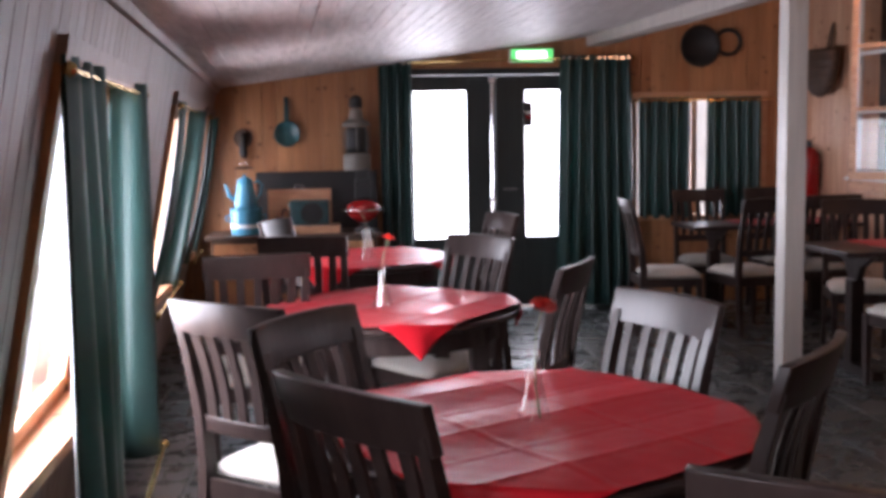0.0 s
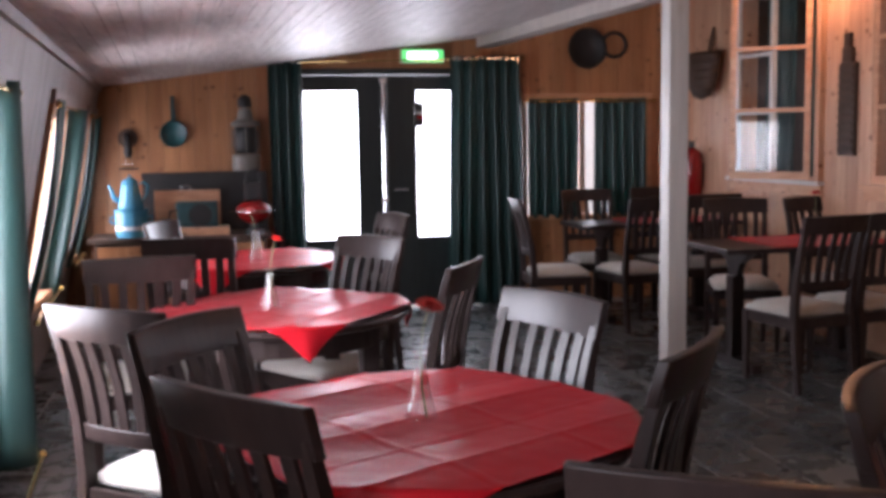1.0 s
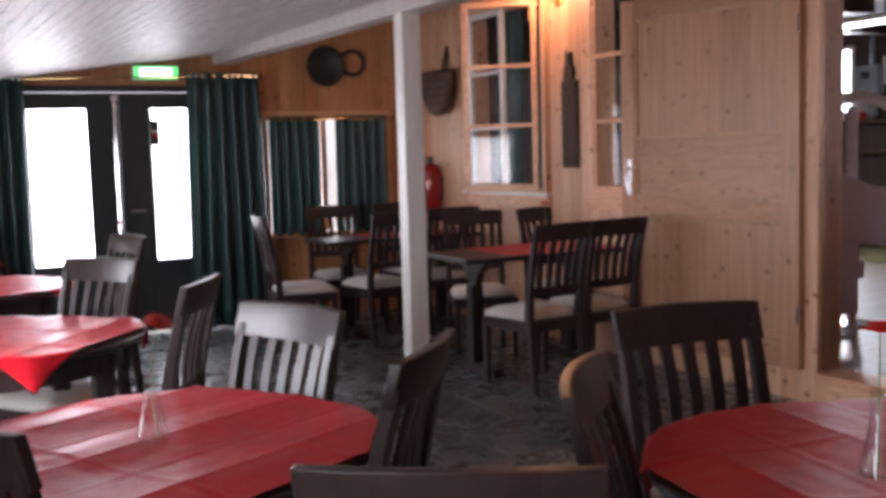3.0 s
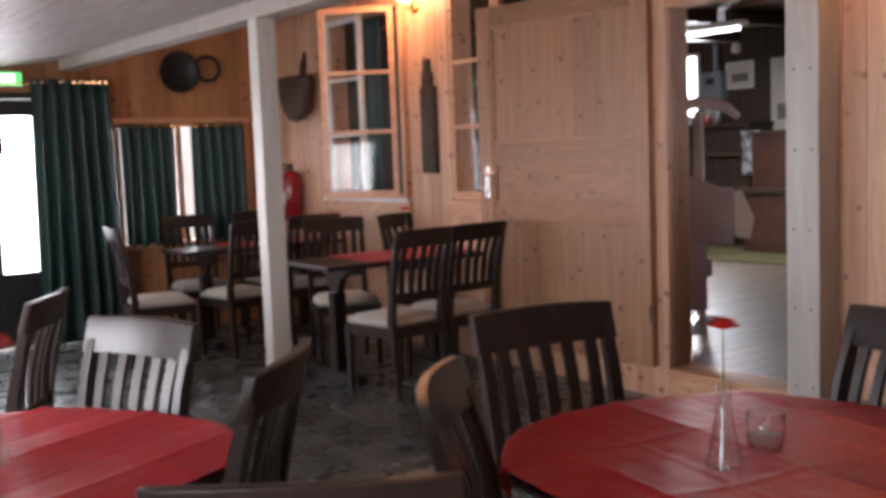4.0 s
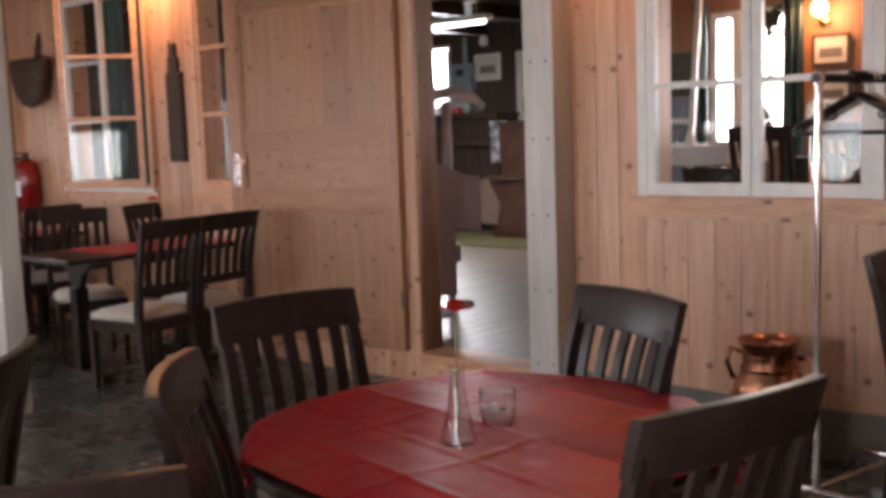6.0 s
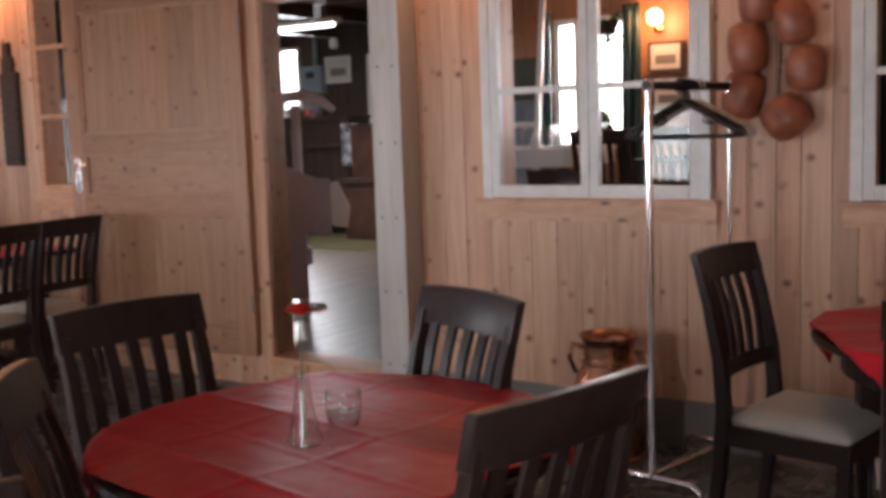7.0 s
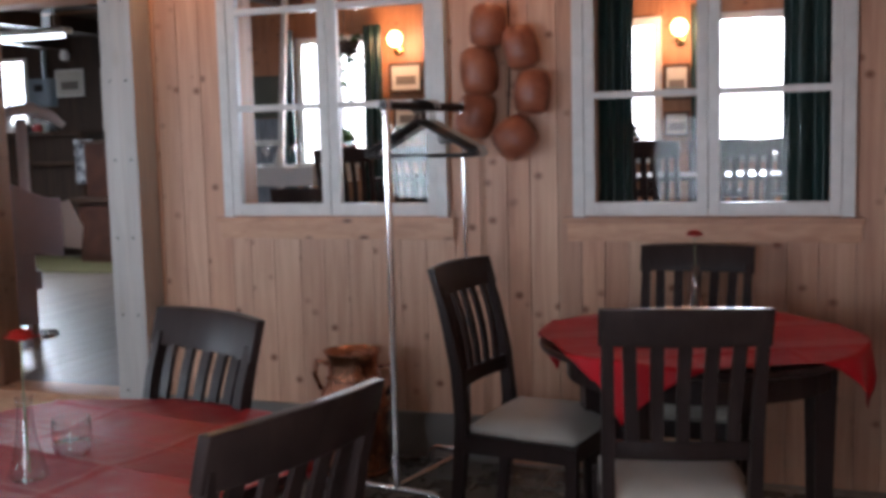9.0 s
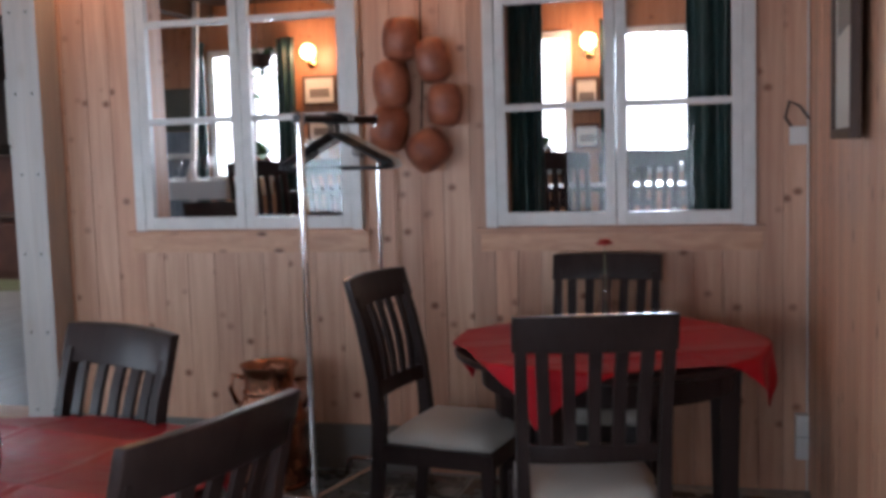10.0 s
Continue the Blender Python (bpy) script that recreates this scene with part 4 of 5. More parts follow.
# ---- the next room, seen through the doorway and the inner windows ----
FW = [(-0.08, 0.50), (0.94, 1.20), (3.40, 3.64), (3.86, 4.02)]
FAR_HOLES = [(a, b, 1.22, 2.26) for a, b in FW] + [(4.95, FAR_Y1, STEP - 0.02, 2.70)]
BAY_X, BAY_Y1 = 10.8, 10.2                 # the deeper end of the next room
ROOM0 = SIDE + 0.15
bm = bmesh.new()
box(bm, ROOM0, FAR_X + 0.15, FAR_Y0, FAR_Y1, -0.2, STEP - 0.02)
far_floor = tagged(part("floor_far", bm, OLD_WOOD), "worn wooden floor of the next room", "floor", kind="structure")
yy = FAR_Y0
while yy < FAR_Y1 - 0.01:
    part("floorboard", boxes((ROOM0, FAR_X, yy + 0.002, min(FAR_Y1, yy + 0.14) - 0.002, STEP - 0.02, STEP)), ROOM_FLOOR, far_floor)
    yy += 0.14
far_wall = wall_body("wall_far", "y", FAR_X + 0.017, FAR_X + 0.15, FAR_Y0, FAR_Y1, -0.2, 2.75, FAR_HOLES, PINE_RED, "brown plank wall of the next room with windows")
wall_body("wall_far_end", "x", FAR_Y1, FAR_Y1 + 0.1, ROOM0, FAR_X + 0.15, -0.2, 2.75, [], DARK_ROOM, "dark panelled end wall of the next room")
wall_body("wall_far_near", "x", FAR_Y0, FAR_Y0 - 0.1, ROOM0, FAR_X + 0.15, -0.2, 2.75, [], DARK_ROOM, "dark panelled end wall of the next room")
bm = bmesh.new()
box(bm, SIDE + 0.13, FAR_X + 0.15, FAR_Y0 - 0.1, FAR_Y1 + 0.1, 2.70, 2.8)
for k in range(8):
    box(bm, ROOM0, FAR_X, FAR_Y0 + 0.6 + 1.4 * k, FAR_Y0 + 0.72 + 1.4 * k, 2.56, 2.6995)
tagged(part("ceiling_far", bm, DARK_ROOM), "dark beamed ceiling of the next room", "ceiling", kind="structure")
bm = bmesh.new()
box(bm, FAR_X + 0.15, BAY_X + 0.15, 4.85, BAY_Y1, -0.2, STEP - 0.02)
bay_floor = tagged(part("floor_bay", bm, OLD_WOOD), "worn wooden floor of the deeper bay", "floor", kind="structure")
yy = 4.95
while yy < BAY_Y1 - 0.01:
    part("floorboard", boxes((FAR_X + 0.002, BAY_X, yy + 0.002, min(BAY_Y1, yy + 0.14) - 0.002, STEP - 0.0195, STEP)), ROOM_FLOOR, bay_floor)
    yy += 0.14
BAY_HOLE = (8.60, 9.29, 1.60, 2.49)
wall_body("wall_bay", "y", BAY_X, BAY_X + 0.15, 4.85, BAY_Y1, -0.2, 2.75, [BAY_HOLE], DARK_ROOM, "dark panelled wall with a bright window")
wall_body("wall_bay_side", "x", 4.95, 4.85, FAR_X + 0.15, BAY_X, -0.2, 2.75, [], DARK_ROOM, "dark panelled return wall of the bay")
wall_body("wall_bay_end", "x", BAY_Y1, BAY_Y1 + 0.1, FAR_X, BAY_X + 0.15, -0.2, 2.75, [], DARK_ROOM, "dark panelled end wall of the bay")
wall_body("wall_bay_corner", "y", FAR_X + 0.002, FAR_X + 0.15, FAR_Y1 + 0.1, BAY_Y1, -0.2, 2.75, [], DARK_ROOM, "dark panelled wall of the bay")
bm = bmesh.new()
box(bm, FAR_X + 0.15, BAY_X + 0.15, 4.85, BAY_Y1 + 0.1, 2.70, 2.8)
for k in range(4):
    box(bm, FAR_X + 0.15, BAY_X, 5.4 + 1.3 * k, 5.52 + 1.3 * k, 2.56, 2.6995)
tagged(part("ceiling_bay", bm, DARK_ROOM), "dark beamed ceiling of the bay", "ceiling", kind="structure")
w = thing("window_16", "bright white-framed window in the dark panelling", "window", kind="structure")
a, b, z0, z1 = BAY_HOLE
part("window_frame", boxes((BAY_X - 0.02, BAY_X + 0.12, a, a + 0.05, z0, z1), (BAY_X - 0.02, BAY_X + 0.12, b - 0.05, b, z0, z1), (BAY_X - 0.02, BAY_X + 0.12, a + 0.05, b - 0.05, z1 - 0.05, z1), (BAY_X - 0.02, BAY_X + 0.12, a + 0.05, b - 0.05, z0, z0 + 0.05), bevel=0.004), FRAME_WHITE, w)
part("glazing_bar", boxes((BAY_X + 0.05, BAY_X + 0.08, (a + b) / 2 - 0.015, (a + b) / 2 + 0.015, z0 + 0.05, z1 - 0.05)), FRAME_WHITE, w)
pane_at(w, BAY_X + 0.062, BAY_X + 0.066, a + 0.05, (a + b) / 2 - 0.015, z0 + 0.05, z1 - 0.05)
pane_at(w, BAY_X + 0.062, BAY_X + 0.066, (a + b) / 2 + 0.015, b - 0.05, z0 + 0.05, z1 - 0.05)
tagged(part("carpet", boxes((9.05, 10.25, 5.2, 9.9, STEP + 0.0005, STEP + 0.012), bevel=0.003), CARPET), "olive green carpet laid on the wooden floor", "carpet")
# a raised platform under the tables along the far windows
PLAT = STEP + 0.22
tagged(part("platform", boxes((6.35, FAR_X, FAR_Y0, 3.18, STEP + 0.0005, PLAT), (7.2, FAR_X, 3.1805, 4.45, STEP + 0.0005, PLAT), bevel=0.004), CARPET), "low platform covered in olive green carpet", "floor", kind="structure")
bm = boxes((FAR_X + 1.6, FAR_X + 1.7, FAR_Y0 - 3, 4.75, -0.29, 4.5), (BAY_X + 1.6, BAY_X + 1.7, 4.75, BAY_Y1 + 3, -0.29, 4.5))
tagged(part("backdrop", bm, DAYGLOW), "bright overcast daylight beyond the far windows", "backdrop", kind="structure")
for k, (a, b) in enumerate(FW):
    w = thing("window_%d" % (k + 9), "bright window with white glazing bars in the far room", "window", kind="structure")
    fx = FAR_X - 0.02
    part("window_frame", boxes((fx, FAR_X + 0.14, a - 0.05, a + 0.01, 1.17, 2.31), (fx, FAR_X + 0.14, b - 0.01, b + 0.05, 1.17, 2.31), (fx, FAR_X + 0.14, a + 0.01, b - 0.01, 2.25, 2.31), (fx, FAR_X + 0.14, a + 0.01, b - 0.01, 1.17, 1.23), bevel=0.004), FRAME_WHITE, w)
    part("glazing_bar", boxes((FAR_X + 0.06, FAR_X + 0.09, a + 0.01, b - 0.01, 1.72, 1.75)), FRAME_WHITE, w)
    pane_at(w, FAR_X + 0.073, FAR_X + 0.077, a + 0.01, b - 0.01, 1.23, 1.72)
    pane_at(w, FAR_X + 0.073, FAR_X + 0.077, a + 0.01, b - 0.01, 1.75, 2.25)
for k, (a, wd) in enumerate(((-0.22, 0.12), (0.53, 0.12), (1.22, 0.12), (3.22, 0.16), (4.05, 0.10))):
    curtain("curtain", pose(FAR_X - 0.11, a, 2.38, 0, 0, 90), wd, 1.6, 2, 0.03, "dark green curtain at a window of the next room", seed=40 + k)
# curtains on the next room's side of the inner windows
for k, (a, wd) in enumerate(((-0.36, 0.26), (0.50, 0.22), (1.20, 0.10), (4.66, 0.50), (6.86, 0.40), (6.18, 0.50))):
    curtain("curtain", pose(SIDE + 0.24, a, 2.52, 0, 0, 90), wd, 1.55, 3, 0.028, "dark green curtain behind an inner window", seed=50 + k)
rod((SIDE + 0.26, -0.40, 2.50), (SIDE + 0.26, 0.78, 2.50), 0.008, "brass curtain rod behind the inner window")
rod((SIDE + 0.26, 1.15, 2.50), (SIDE + 0.26, 2.45, 2.50), 0.008, "brass curtain rod behind the inner window")
rod((SIDE + 0.26, 4.6, 2.50), (SIDE + 0.26, 7.6, 2.50), 0.008, "brass curtain rod behind the inner windows")


def wall_sconce(m, label):
    """A lit glass globe on a brass arm; local -y is into the room."""
    s = thing("wall_lamp", label, "lamp", m, group="wall lamps")
    part("backplate", lathe([(0.001, 0), (0.045, 0), (0.042, 0.012), (0.012, 0.02), (0.001, 0.02)], 20, m=pose(0, 0, 0, 90)), BRASS, s)
    part("arm", tube([(0, -0.015, 0), (0, -0.06, -0.015), (0, -0.09, 0.0), (0, -0.09, 0.03)], 0.007), BRASS, s)
    part("shade", lathe([(0.022, 0.03), (0.05, 0.05), (0.062, 0.085), (0.055, 0.125), (0.03, 0.15), (0.001, 0.155)], 20, m=pose(0, -0.09, 0)), BULB, s, "glowing glass globe", smooth=True)
    return s


LAMP_LABEL = "lit brass wall lamp with a glowing glass globe"
for y, z, watts in ((6.0, 2.40, 10.0), (2.56, 2.40, 4.5), (0.98, 2.40, 3.5)):
    wall_sconce(pose(SIDE, y, z, 0, 0, -90), LAMP_LABEL)
    lp = new("lamp_light", bpy.data.lights.new("lamp_light", "POINT"))
    lp.data.energy, lp.data.color, lp.data.shadow_soft_size = watts * WARM, (1.0, 0.50, 0.25), 0.07
    lp.location = (SIDE - 0.20, y, z + 0.07)
for y, z in ((3.10, 2.16), (0.74, 2.12)):
    wall_sconce(pose(FAR_X, y, z, 0, 0, -90), LAMP_LABEL)
    lp = new("lamp_light", bpy.data.lights.new("lamp_light", "POINT"))
    lp.data.energy, lp.data.color, lp.data.shadow_soft_size = 16.0 * WARM, (1.0, 0.50, 0.25), 0.07
    lp.location = (FAR_X - 0.24, y, z + 0.07)
tube_light = thing("fluorescent_light", "lit fluorescent tube fitting under the dark ceiling", "lamp", pose(8.2, 6.55, 2.37))
part("housing", boxes((-0.06, 0.06, -0.65, 0.65, 0.03, 0.08), bevel=0.004), WHITE, tube_light)
part("tube", tube([(0, -0.6, 0.012), (0, 0.6, 0.012)], 0.016), TUBE, tube_light)
for s in (-1, 1):
    part("hanger_rod", tube([(0, s * 0.5, 0.08), (0, s * 0.5, 0.33)], 0.004), WHITE, tube_light)
window_light("daylight", (FAR_X + 0.2, 0.45, 1.75), (4.0, 0.45, 1.2), 0.7, 1.0, 100 * DAY)
window_light("daylight", (FAR_X + 0.2, 4.0, 1.75), (4.0, 4.0, 1.0), 0.9, 1.0, 85 * DAY)
window_light("daylight", (BAY_X + 0.2, 8.95, 2.05), (4.0, 5.5, 0.3), 0.6, 0.8, 70 * DAY)
window_light("tube_glow", (8.2, 6.55, 2.34), (8.2, 6.55, 0.0), 0.08, 1.1, 60)


def framed_picture(m, w, h, mat_colour, label):
    f = thing("framed_picture", label, "picture", m)
    part("frame", boxes((-w / 2, -w / 2 + 0.022, -0.02, 0, -h / 2, h / 2), (w / 2 - 0.022, w / 2, -0.02, 0, -h / 2, h / 2), (-w / 2 + 0.022, w / 2 - 0.022, -0.02, 0, -h / 2, -h / 2 + 0.022), (-w / 2 + 0.022, w / 2 - 0.022, -0.02, 0, h / 2 - 0.022, h / 2), bevel=0.003), mat_colour, f)
    part("print", boxes((-w / 2 + 0.022, w / 2 - 0.022, -0.010, -0.001, -h / 2 + 0.022, h / 2 - 0.022)), PAPER, f)
    part("image_block", boxes((-w * 0.3, w * 0.3, -0.0125, -0.0105, -h * 0.24, h * 0.06)), GREY_PLINTH, f)
    return f


for y, z, w, h in ((3.04, 1.93, 0.30, 0.25), (3.02, 1.60, 0.28, 0.22), (0.77, 1.80, 0.2, 0.28), (0.77, 1.47, 0.2, 0.2)):
    framed_picture(pose(FAR_X - 0.0005, y, z, 0, 0, -90), w, h, OLD_WOOD, "small framed picture on the plank wall of the far room")
framed_picture(pose(BAY_X - 0.0005, 7.99, 2.17, 0, 0, -90), 0.40, 0.32, WHITE, "pale-framed picture on the dark panelling")
poster = thing("poster", "pale wall poster in the dark far room", "poster")
part("sheet", boxes((BAY_X - 0.012, BAY_X - 0.0005, 7.18, 7.55, 1.50, 2.33)), PAPER, poster)
part("printed_bar", boxes((BAY_X - 0.015, BAY_X - 0.0125, 7.28, 7.46, 1.62, 1.80)), GREY_PLINTH, poster)
meter = thing("meter_box", "grey-blue metal meter box on the dark wall", "meter box", pose(BAY_X, 8.34, 1.90, 0, 0, -90))
part("case", boxes((-0.16, 0.16, -0.12, -0.0005, 0.0, 0.33), bevel=0.008), STEEL_BLUE, meter)
part("dial", boxes((-0.07, 0.05, -0.126, -0.1205, 0.18, 0.26)), BLACK, meter)
part("cable_pipe", tube([(0.03, -0.05, 0.33), (0.03, -0.05, 0.66)], 0.03), STEEL_BLUE, meter)
smoke = thing("wall_lamp", "small white lamp fitting high on the dark wall", "lamp", pose(BAY_X, 7.99, 2.42, 0, 0, -90))
part("shade", lathe([(0.001, 0), (0.05, 0.01), (0.06, 0.06), (0.04, 0.13), (0.001, 0.14)], 18, m=pose(0, -0.07, 0)), WHITE, smoke, smooth=True)
part("bracket", boxes((-0.02, 0.02, -0.07, -0.0005, 0.05, 0.08)), WHITE, smoke)

framed_picture(pose(2.95, NEAR + 0.0175, 1.81, 0, 0, 180), 0.52, 0.86, OLD_WOOD, "narrow dark-framed picture on the pine wall")

# dark shelf unit, cabinet and the seats of the next room
cab = thing("shelf_unit", "dark wooden shelf unit with cups standing on top", "shelf", pose(BAY_X - 0.25, 8.27, STEP))
part("body", boxes((-0.10, 0.24, -0.74, 0.90, 0.0, 1.39), bevel=0.008), DARK_ROOM, cab)
part("top", boxes((-0.22, 0.245, -0.76, 0.92, 1.39, 1.43), bevel=0.006), OLD_WOOD, cab)
for z in (0.10, 0.55, 1.05):
    part("shelf", boxes((-0.20, -0.101, -0.74, 0.90, z, z + 0.035), bevel=0.004), OLD_WOOD, cab)
for yk in (-0.74, 0.07, 0.87):
    part("upright", boxes((-0.20, -0.101, yk, yk + 0.03, 0.136, 1.389)), OLD_WOOD, cab)
for k, (y, hgt, mt) in enumerate(((8.87, 0.16, LINEN), (8.69, 0.20, WHITE), (8.55, 0.12, LINEN), (8.43, 0.10, BLACK), (8.27, 0.09, RED_PAINT), (8.05, 0.13, BLACK))):
    jug = thing("jug", "small kitchen jug standing on the shelf unit", "jug", pose(BAY_X - 0.28, y, STEP + 1.4305), group="jugs")
    part("body", lathe([(0.001, 0), (0.05, 0), (0.06, hgt * 0.4), (0.045, hgt * 0.85), (0.05, hgt), (0.042, hgt), (0.001, hgt * 0.9)], 18), mt, jug, smooth=True)
    part("handle", tube([(0, 0.05, hgt * 0.8), (0, 0.085, hgt * 0.7), (0, 0.085, hgt * 0.4), (0, 0.055, hgt * 0.3)], 0.007, 8), mt, jug)
apron = thing("patterned_cloth", "grey and white patterned cloth hung on the shelf unit", "cloth", pose(BAY_X - 0.475, 7.45, 1.0, 0, 0, -90))
bm = bmesh.new()
grid = [[bm.verts.new((-0.17 + 0.34 * i / 12 * (0.8 + 0.2 * k / 8), 0.018 * math.sin(i * 1.4 + k * 0.3), 0.50 - 0.50 * k / 8)) for i in range(13)] for k in range(9)]
for k in range(8):
    for i in range(12):
        bm.faces.new((grid[k][i], grid[k][i + 1], grid[k + 1][i + 1], grid[k + 1][i]))
part("cloth", bm, SPECKLED, apron, smooth=True).modifiers.new("thickness", "SOLIDIFY").thickness = 0.004
chest = thing("cabinet", "tall red-brown wooden cabinet with a projecting ledge", "cabinet", pose(10.05, 6.94, STEP))
part("body", boxes((-0.20, 0.25, -0.35, 0.28, 0, 0.66), bevel=0.01), CHEST, chest)
part("upper_body", boxes((-0.05, 0.25, -0.35, 0.28, 0.70, 1.28), bevel=0.01), CHEST, chest)
part("ledge", boxes((-0.26, 0.27, -0.37, 0.36, 0.66, 0.70), bevel=0.006), OLD_WOOD, chest)
part("lid", boxes((-0.09, 0.27, -0.37, 0.30, 1.28, 1.31), bevel=0.006), OLD_WOOD, chest)
part("door_panel", boxes((-0.214, -0.201, -0.28, 0.22, 0.08, 0.58), bevel=0.004), CHEST, chest)

salon = thing("salon_chair", "mauve-brown upholstered chair with wide curved back on chrome base", "chair", pose(5.53, 4.37, STEP, 0, 0, -40))
secs = []
for i in range(17):
    u = -1 + i / 8
    top = 0.925 + 0.12 * max(0.0, math.cos((u + 0.12) * math.pi / 1.9)) ** 1.3
    y0 = -0.05 * (u * u)
    secs.append([(0.36 * u, y0 - 0.035, 0.62 - 0.05 * u), (0.36 * u, y0 + 0.035, 0.62 - 0.05 * u), (0.36 * u, y0 + 0.03, top), (0.36 * u, y0 - 0.03, top)])
part("backrest", softened(swept(secs), 0.012), MAUVE, salon, smooth=True)
part("lower_back", boxes((-0.22, 0.20, -0.03, 0.04, 0.16, 0.615), bevel=0.012), MAUVE, salon)
part("seat", boxes((-0.25, 0.25, 0.045, 0.50, 0.36, 0.48), bevel=0.03), MAUVE, salon)
part("piston", lathe([(0.035, 0.05), (0.035, 0.36)], 16, m=pose(0, 0.22, 0)), CHROME, salon)
part("base_plate", lathe([(0.001, 0), (0.24, 0), (0.24, 0.015), (0.05, 0.05), (0.001, 0.05)], 28, m=pose(0, 0.22, 0)), CHROME, salon)
for s in (-1, 1):
    part("leg", tube([(s * 0.18, 0.0, 0.18), (s * 0.18, 0.0, 0.0)], 0.018), CHROME, salon, "chrome leg")
napkin = thing("white_napkin", "folded white cloth hanging over the chair's edge", "cloth", pose(5.53, 4.37, STEP, 0, 0, -40))
part("cloth", softened(swept([[(0.30, -0.045, 0.88), (0.40, -0.075, 0.90), (0.41, -0.065, 0.91), (0.31, -0.037, 0.89)], [(0.33, -0.06, 0.70), (0.47, -0.10, 0.74), (0.48, -0.09, 0.74), (0.34, -0.045, 0.70)], [(0.37, -0.065, 0.62), (0.45, -0.10, 0.61), (0.46, -0.09, 0.61), (0.38, -0.055, 0.62)]]), 0.003), LINEN, napkin)
hood = thing("arc_lamp", "chrome stand with a curved pale arm in the next room", "lamp", pose(6.05, 4.60, STEP, 0, 0, -45))
part("base", lathe([(0.001, 0), (0.16, 0), (0.15, 0.02), (0.02, 0.035), (0.001, 0.035)], 24), CHROME, hood)
part("pole", tube([(0, 0, 0.03), (0, 0, 1.42)], 0.034, 16), PALE_GREY, hood, smooth=True)
part("arm", tube([(-0.14, 0, 1.40), (-0.06, 0, 1.47), (0.06, 0, 1.485), (0.18, 0, 1.44), (0.26, 0, 1.37)], [0.028, 0.040, 0.044, 0.036, 0.022], 12), PALE_GREY, hood, "pale curved arm", smooth=True)


def cloth_table(x, y, w, d, white=True, top=0.74):
    t = thing("dining_table", "dark dining table set in the next room", "table", pose(x, y, PLAT))
    part("tabletop", boxes((-w / 2, w / 2, -d / 2, d / 2, top - 0.03, top), bevel=0.004), ESPRESSO, t)
    for sx in (-1, 1):
        for sy in (-1, 1):
            part("leg", boxes((sx * (w / 2 - 0.08) - 0.03, sx * (w / 2 - 0.08) + 0.03, sy * (d / 2 - 0.08) - 0.03, sy * (d / 2 - 0.08) + 0.03, 0, top - 0.031), bevel=0.004), ESPRESSO, t)
    if not white:
        return
    c = thing("white_tablecloth", "plain white tablecloth hanging over the table", "tablecloth", pose(x, y, PLAT))
    part("cloth", boxes((-w / 2 - 0.012, w / 2 + 0.012, -d / 2 - 0.012, d / 2 + 0.012, top + 0.001, top + 0.006), (-w / 2 - 0.014, -w / 2 - 0.004, -d / 2 - 0.012, d / 2 + 0.012, top - 0.13, top + 0.005), (-w / 2 - 0.012, w / 2 + 0.012, -d / 2 - 0.014, -d / 2 - 0.004, top - 0.13, top + 0.005), bevel=0.002), LINEN, c)


cloth_table(7.9, 3.80, 0.8, 1.1, top=0.82)
cloth_table(7.5, 0.7, 0.8, 1.5, False)
cloth_table(7.9, 2.3, 0.8, 1.0, False)
for x, y, f in ((6.75, 0.2, 5), (6.75, 0.72, -4), (6.8, 1.25, 2), (6.95, 2.2, 0), (6.95, 2.75, 3), (8.25, 0.4, 180), (8.25, 1.0, 180), (8.5, 2.5, 178), (8.2, -0.15, 175), (7.2, 1.75, 94)):
    f_ = radians(f)
    copy_thing(first_chair, pose(x + 0.285 * math.cos(f_), y + 0.285 * math.sin(f_), PLAT, 0, 0, f - 90))
for x, y, f in ((5.9, 3.05, 2), (5.95, 2.55, -3)):
    copy_thing(first_chair, chair_pose(x, y, f) @ pose(0, 0, STEP))
# glasses and folded napkins on the white table
for k, (x, y) in enumerate(((7.62, 3.62), (7.66, 3.86), (7.60, 4.10), (7.68, 4.32), (7.95, 3.75), (7.9, 4.15))):
    g = thing("drinking_glass", "clear stemmed glass on the white tablecloth", "glass", pose(x, y - 0.15, PLAT + 0.8265), group="set glasses")
    part("glass_body", lathe([(0.001, 0), (0.03, 0.0), (0.028, 0.005), (0.005, 0.01), (0.004, 0.07), (0.028, 0.10), (0.034, 0.15), (0.03, 0.18), (0.028, 0.18), (0.031, 0.15), (0.001, 0.08)], 18), GLASS, g, smooth=True)
for k, (x, y) in enumerate(((7.64, 3.74), (7.63, 3.98), (7.65, 4.22))):
    q = thing("white_napkin", "white napkin folded into a cone on the table", "napkin", pose(x, y - 0.15, PLAT + 0.8265), group="table napkins")
    part("cloth", lathe([(0.05, 0.0), (0.04, 0.04), (0.022, 0.11), (0.001, 0.16)], 9), LINEN, q)
for x, y in ((7.72, 3.50), (7.75, 3.80), (7.74, 4.08)):
    q = thing("plate", "white dinner plate on the white tablecloth", "plate", pose(x, y - 0.1, PLAT + 0.8265), group="set plates")
    part("dish", lathe([(0.001, 0), (0.07, 0.002), (0.12, 0.018), (0.118, 0.021), (0.07, 0.006), (0.001, 0.005)], 24), WHITE, q, smooth=True)
dado = thing("wall_dado", "painted board dado with a white rail on the far wall", "panelling", kind="structure")
for k in range(10):
    part("board", boxes((FAR_X - 0.024, FAR_X - 0.001, 4.20 + 0.066 * k, 4.262 + 0.066 * k, PLAT, 1.62), bevel=0.002), DADO, dado)
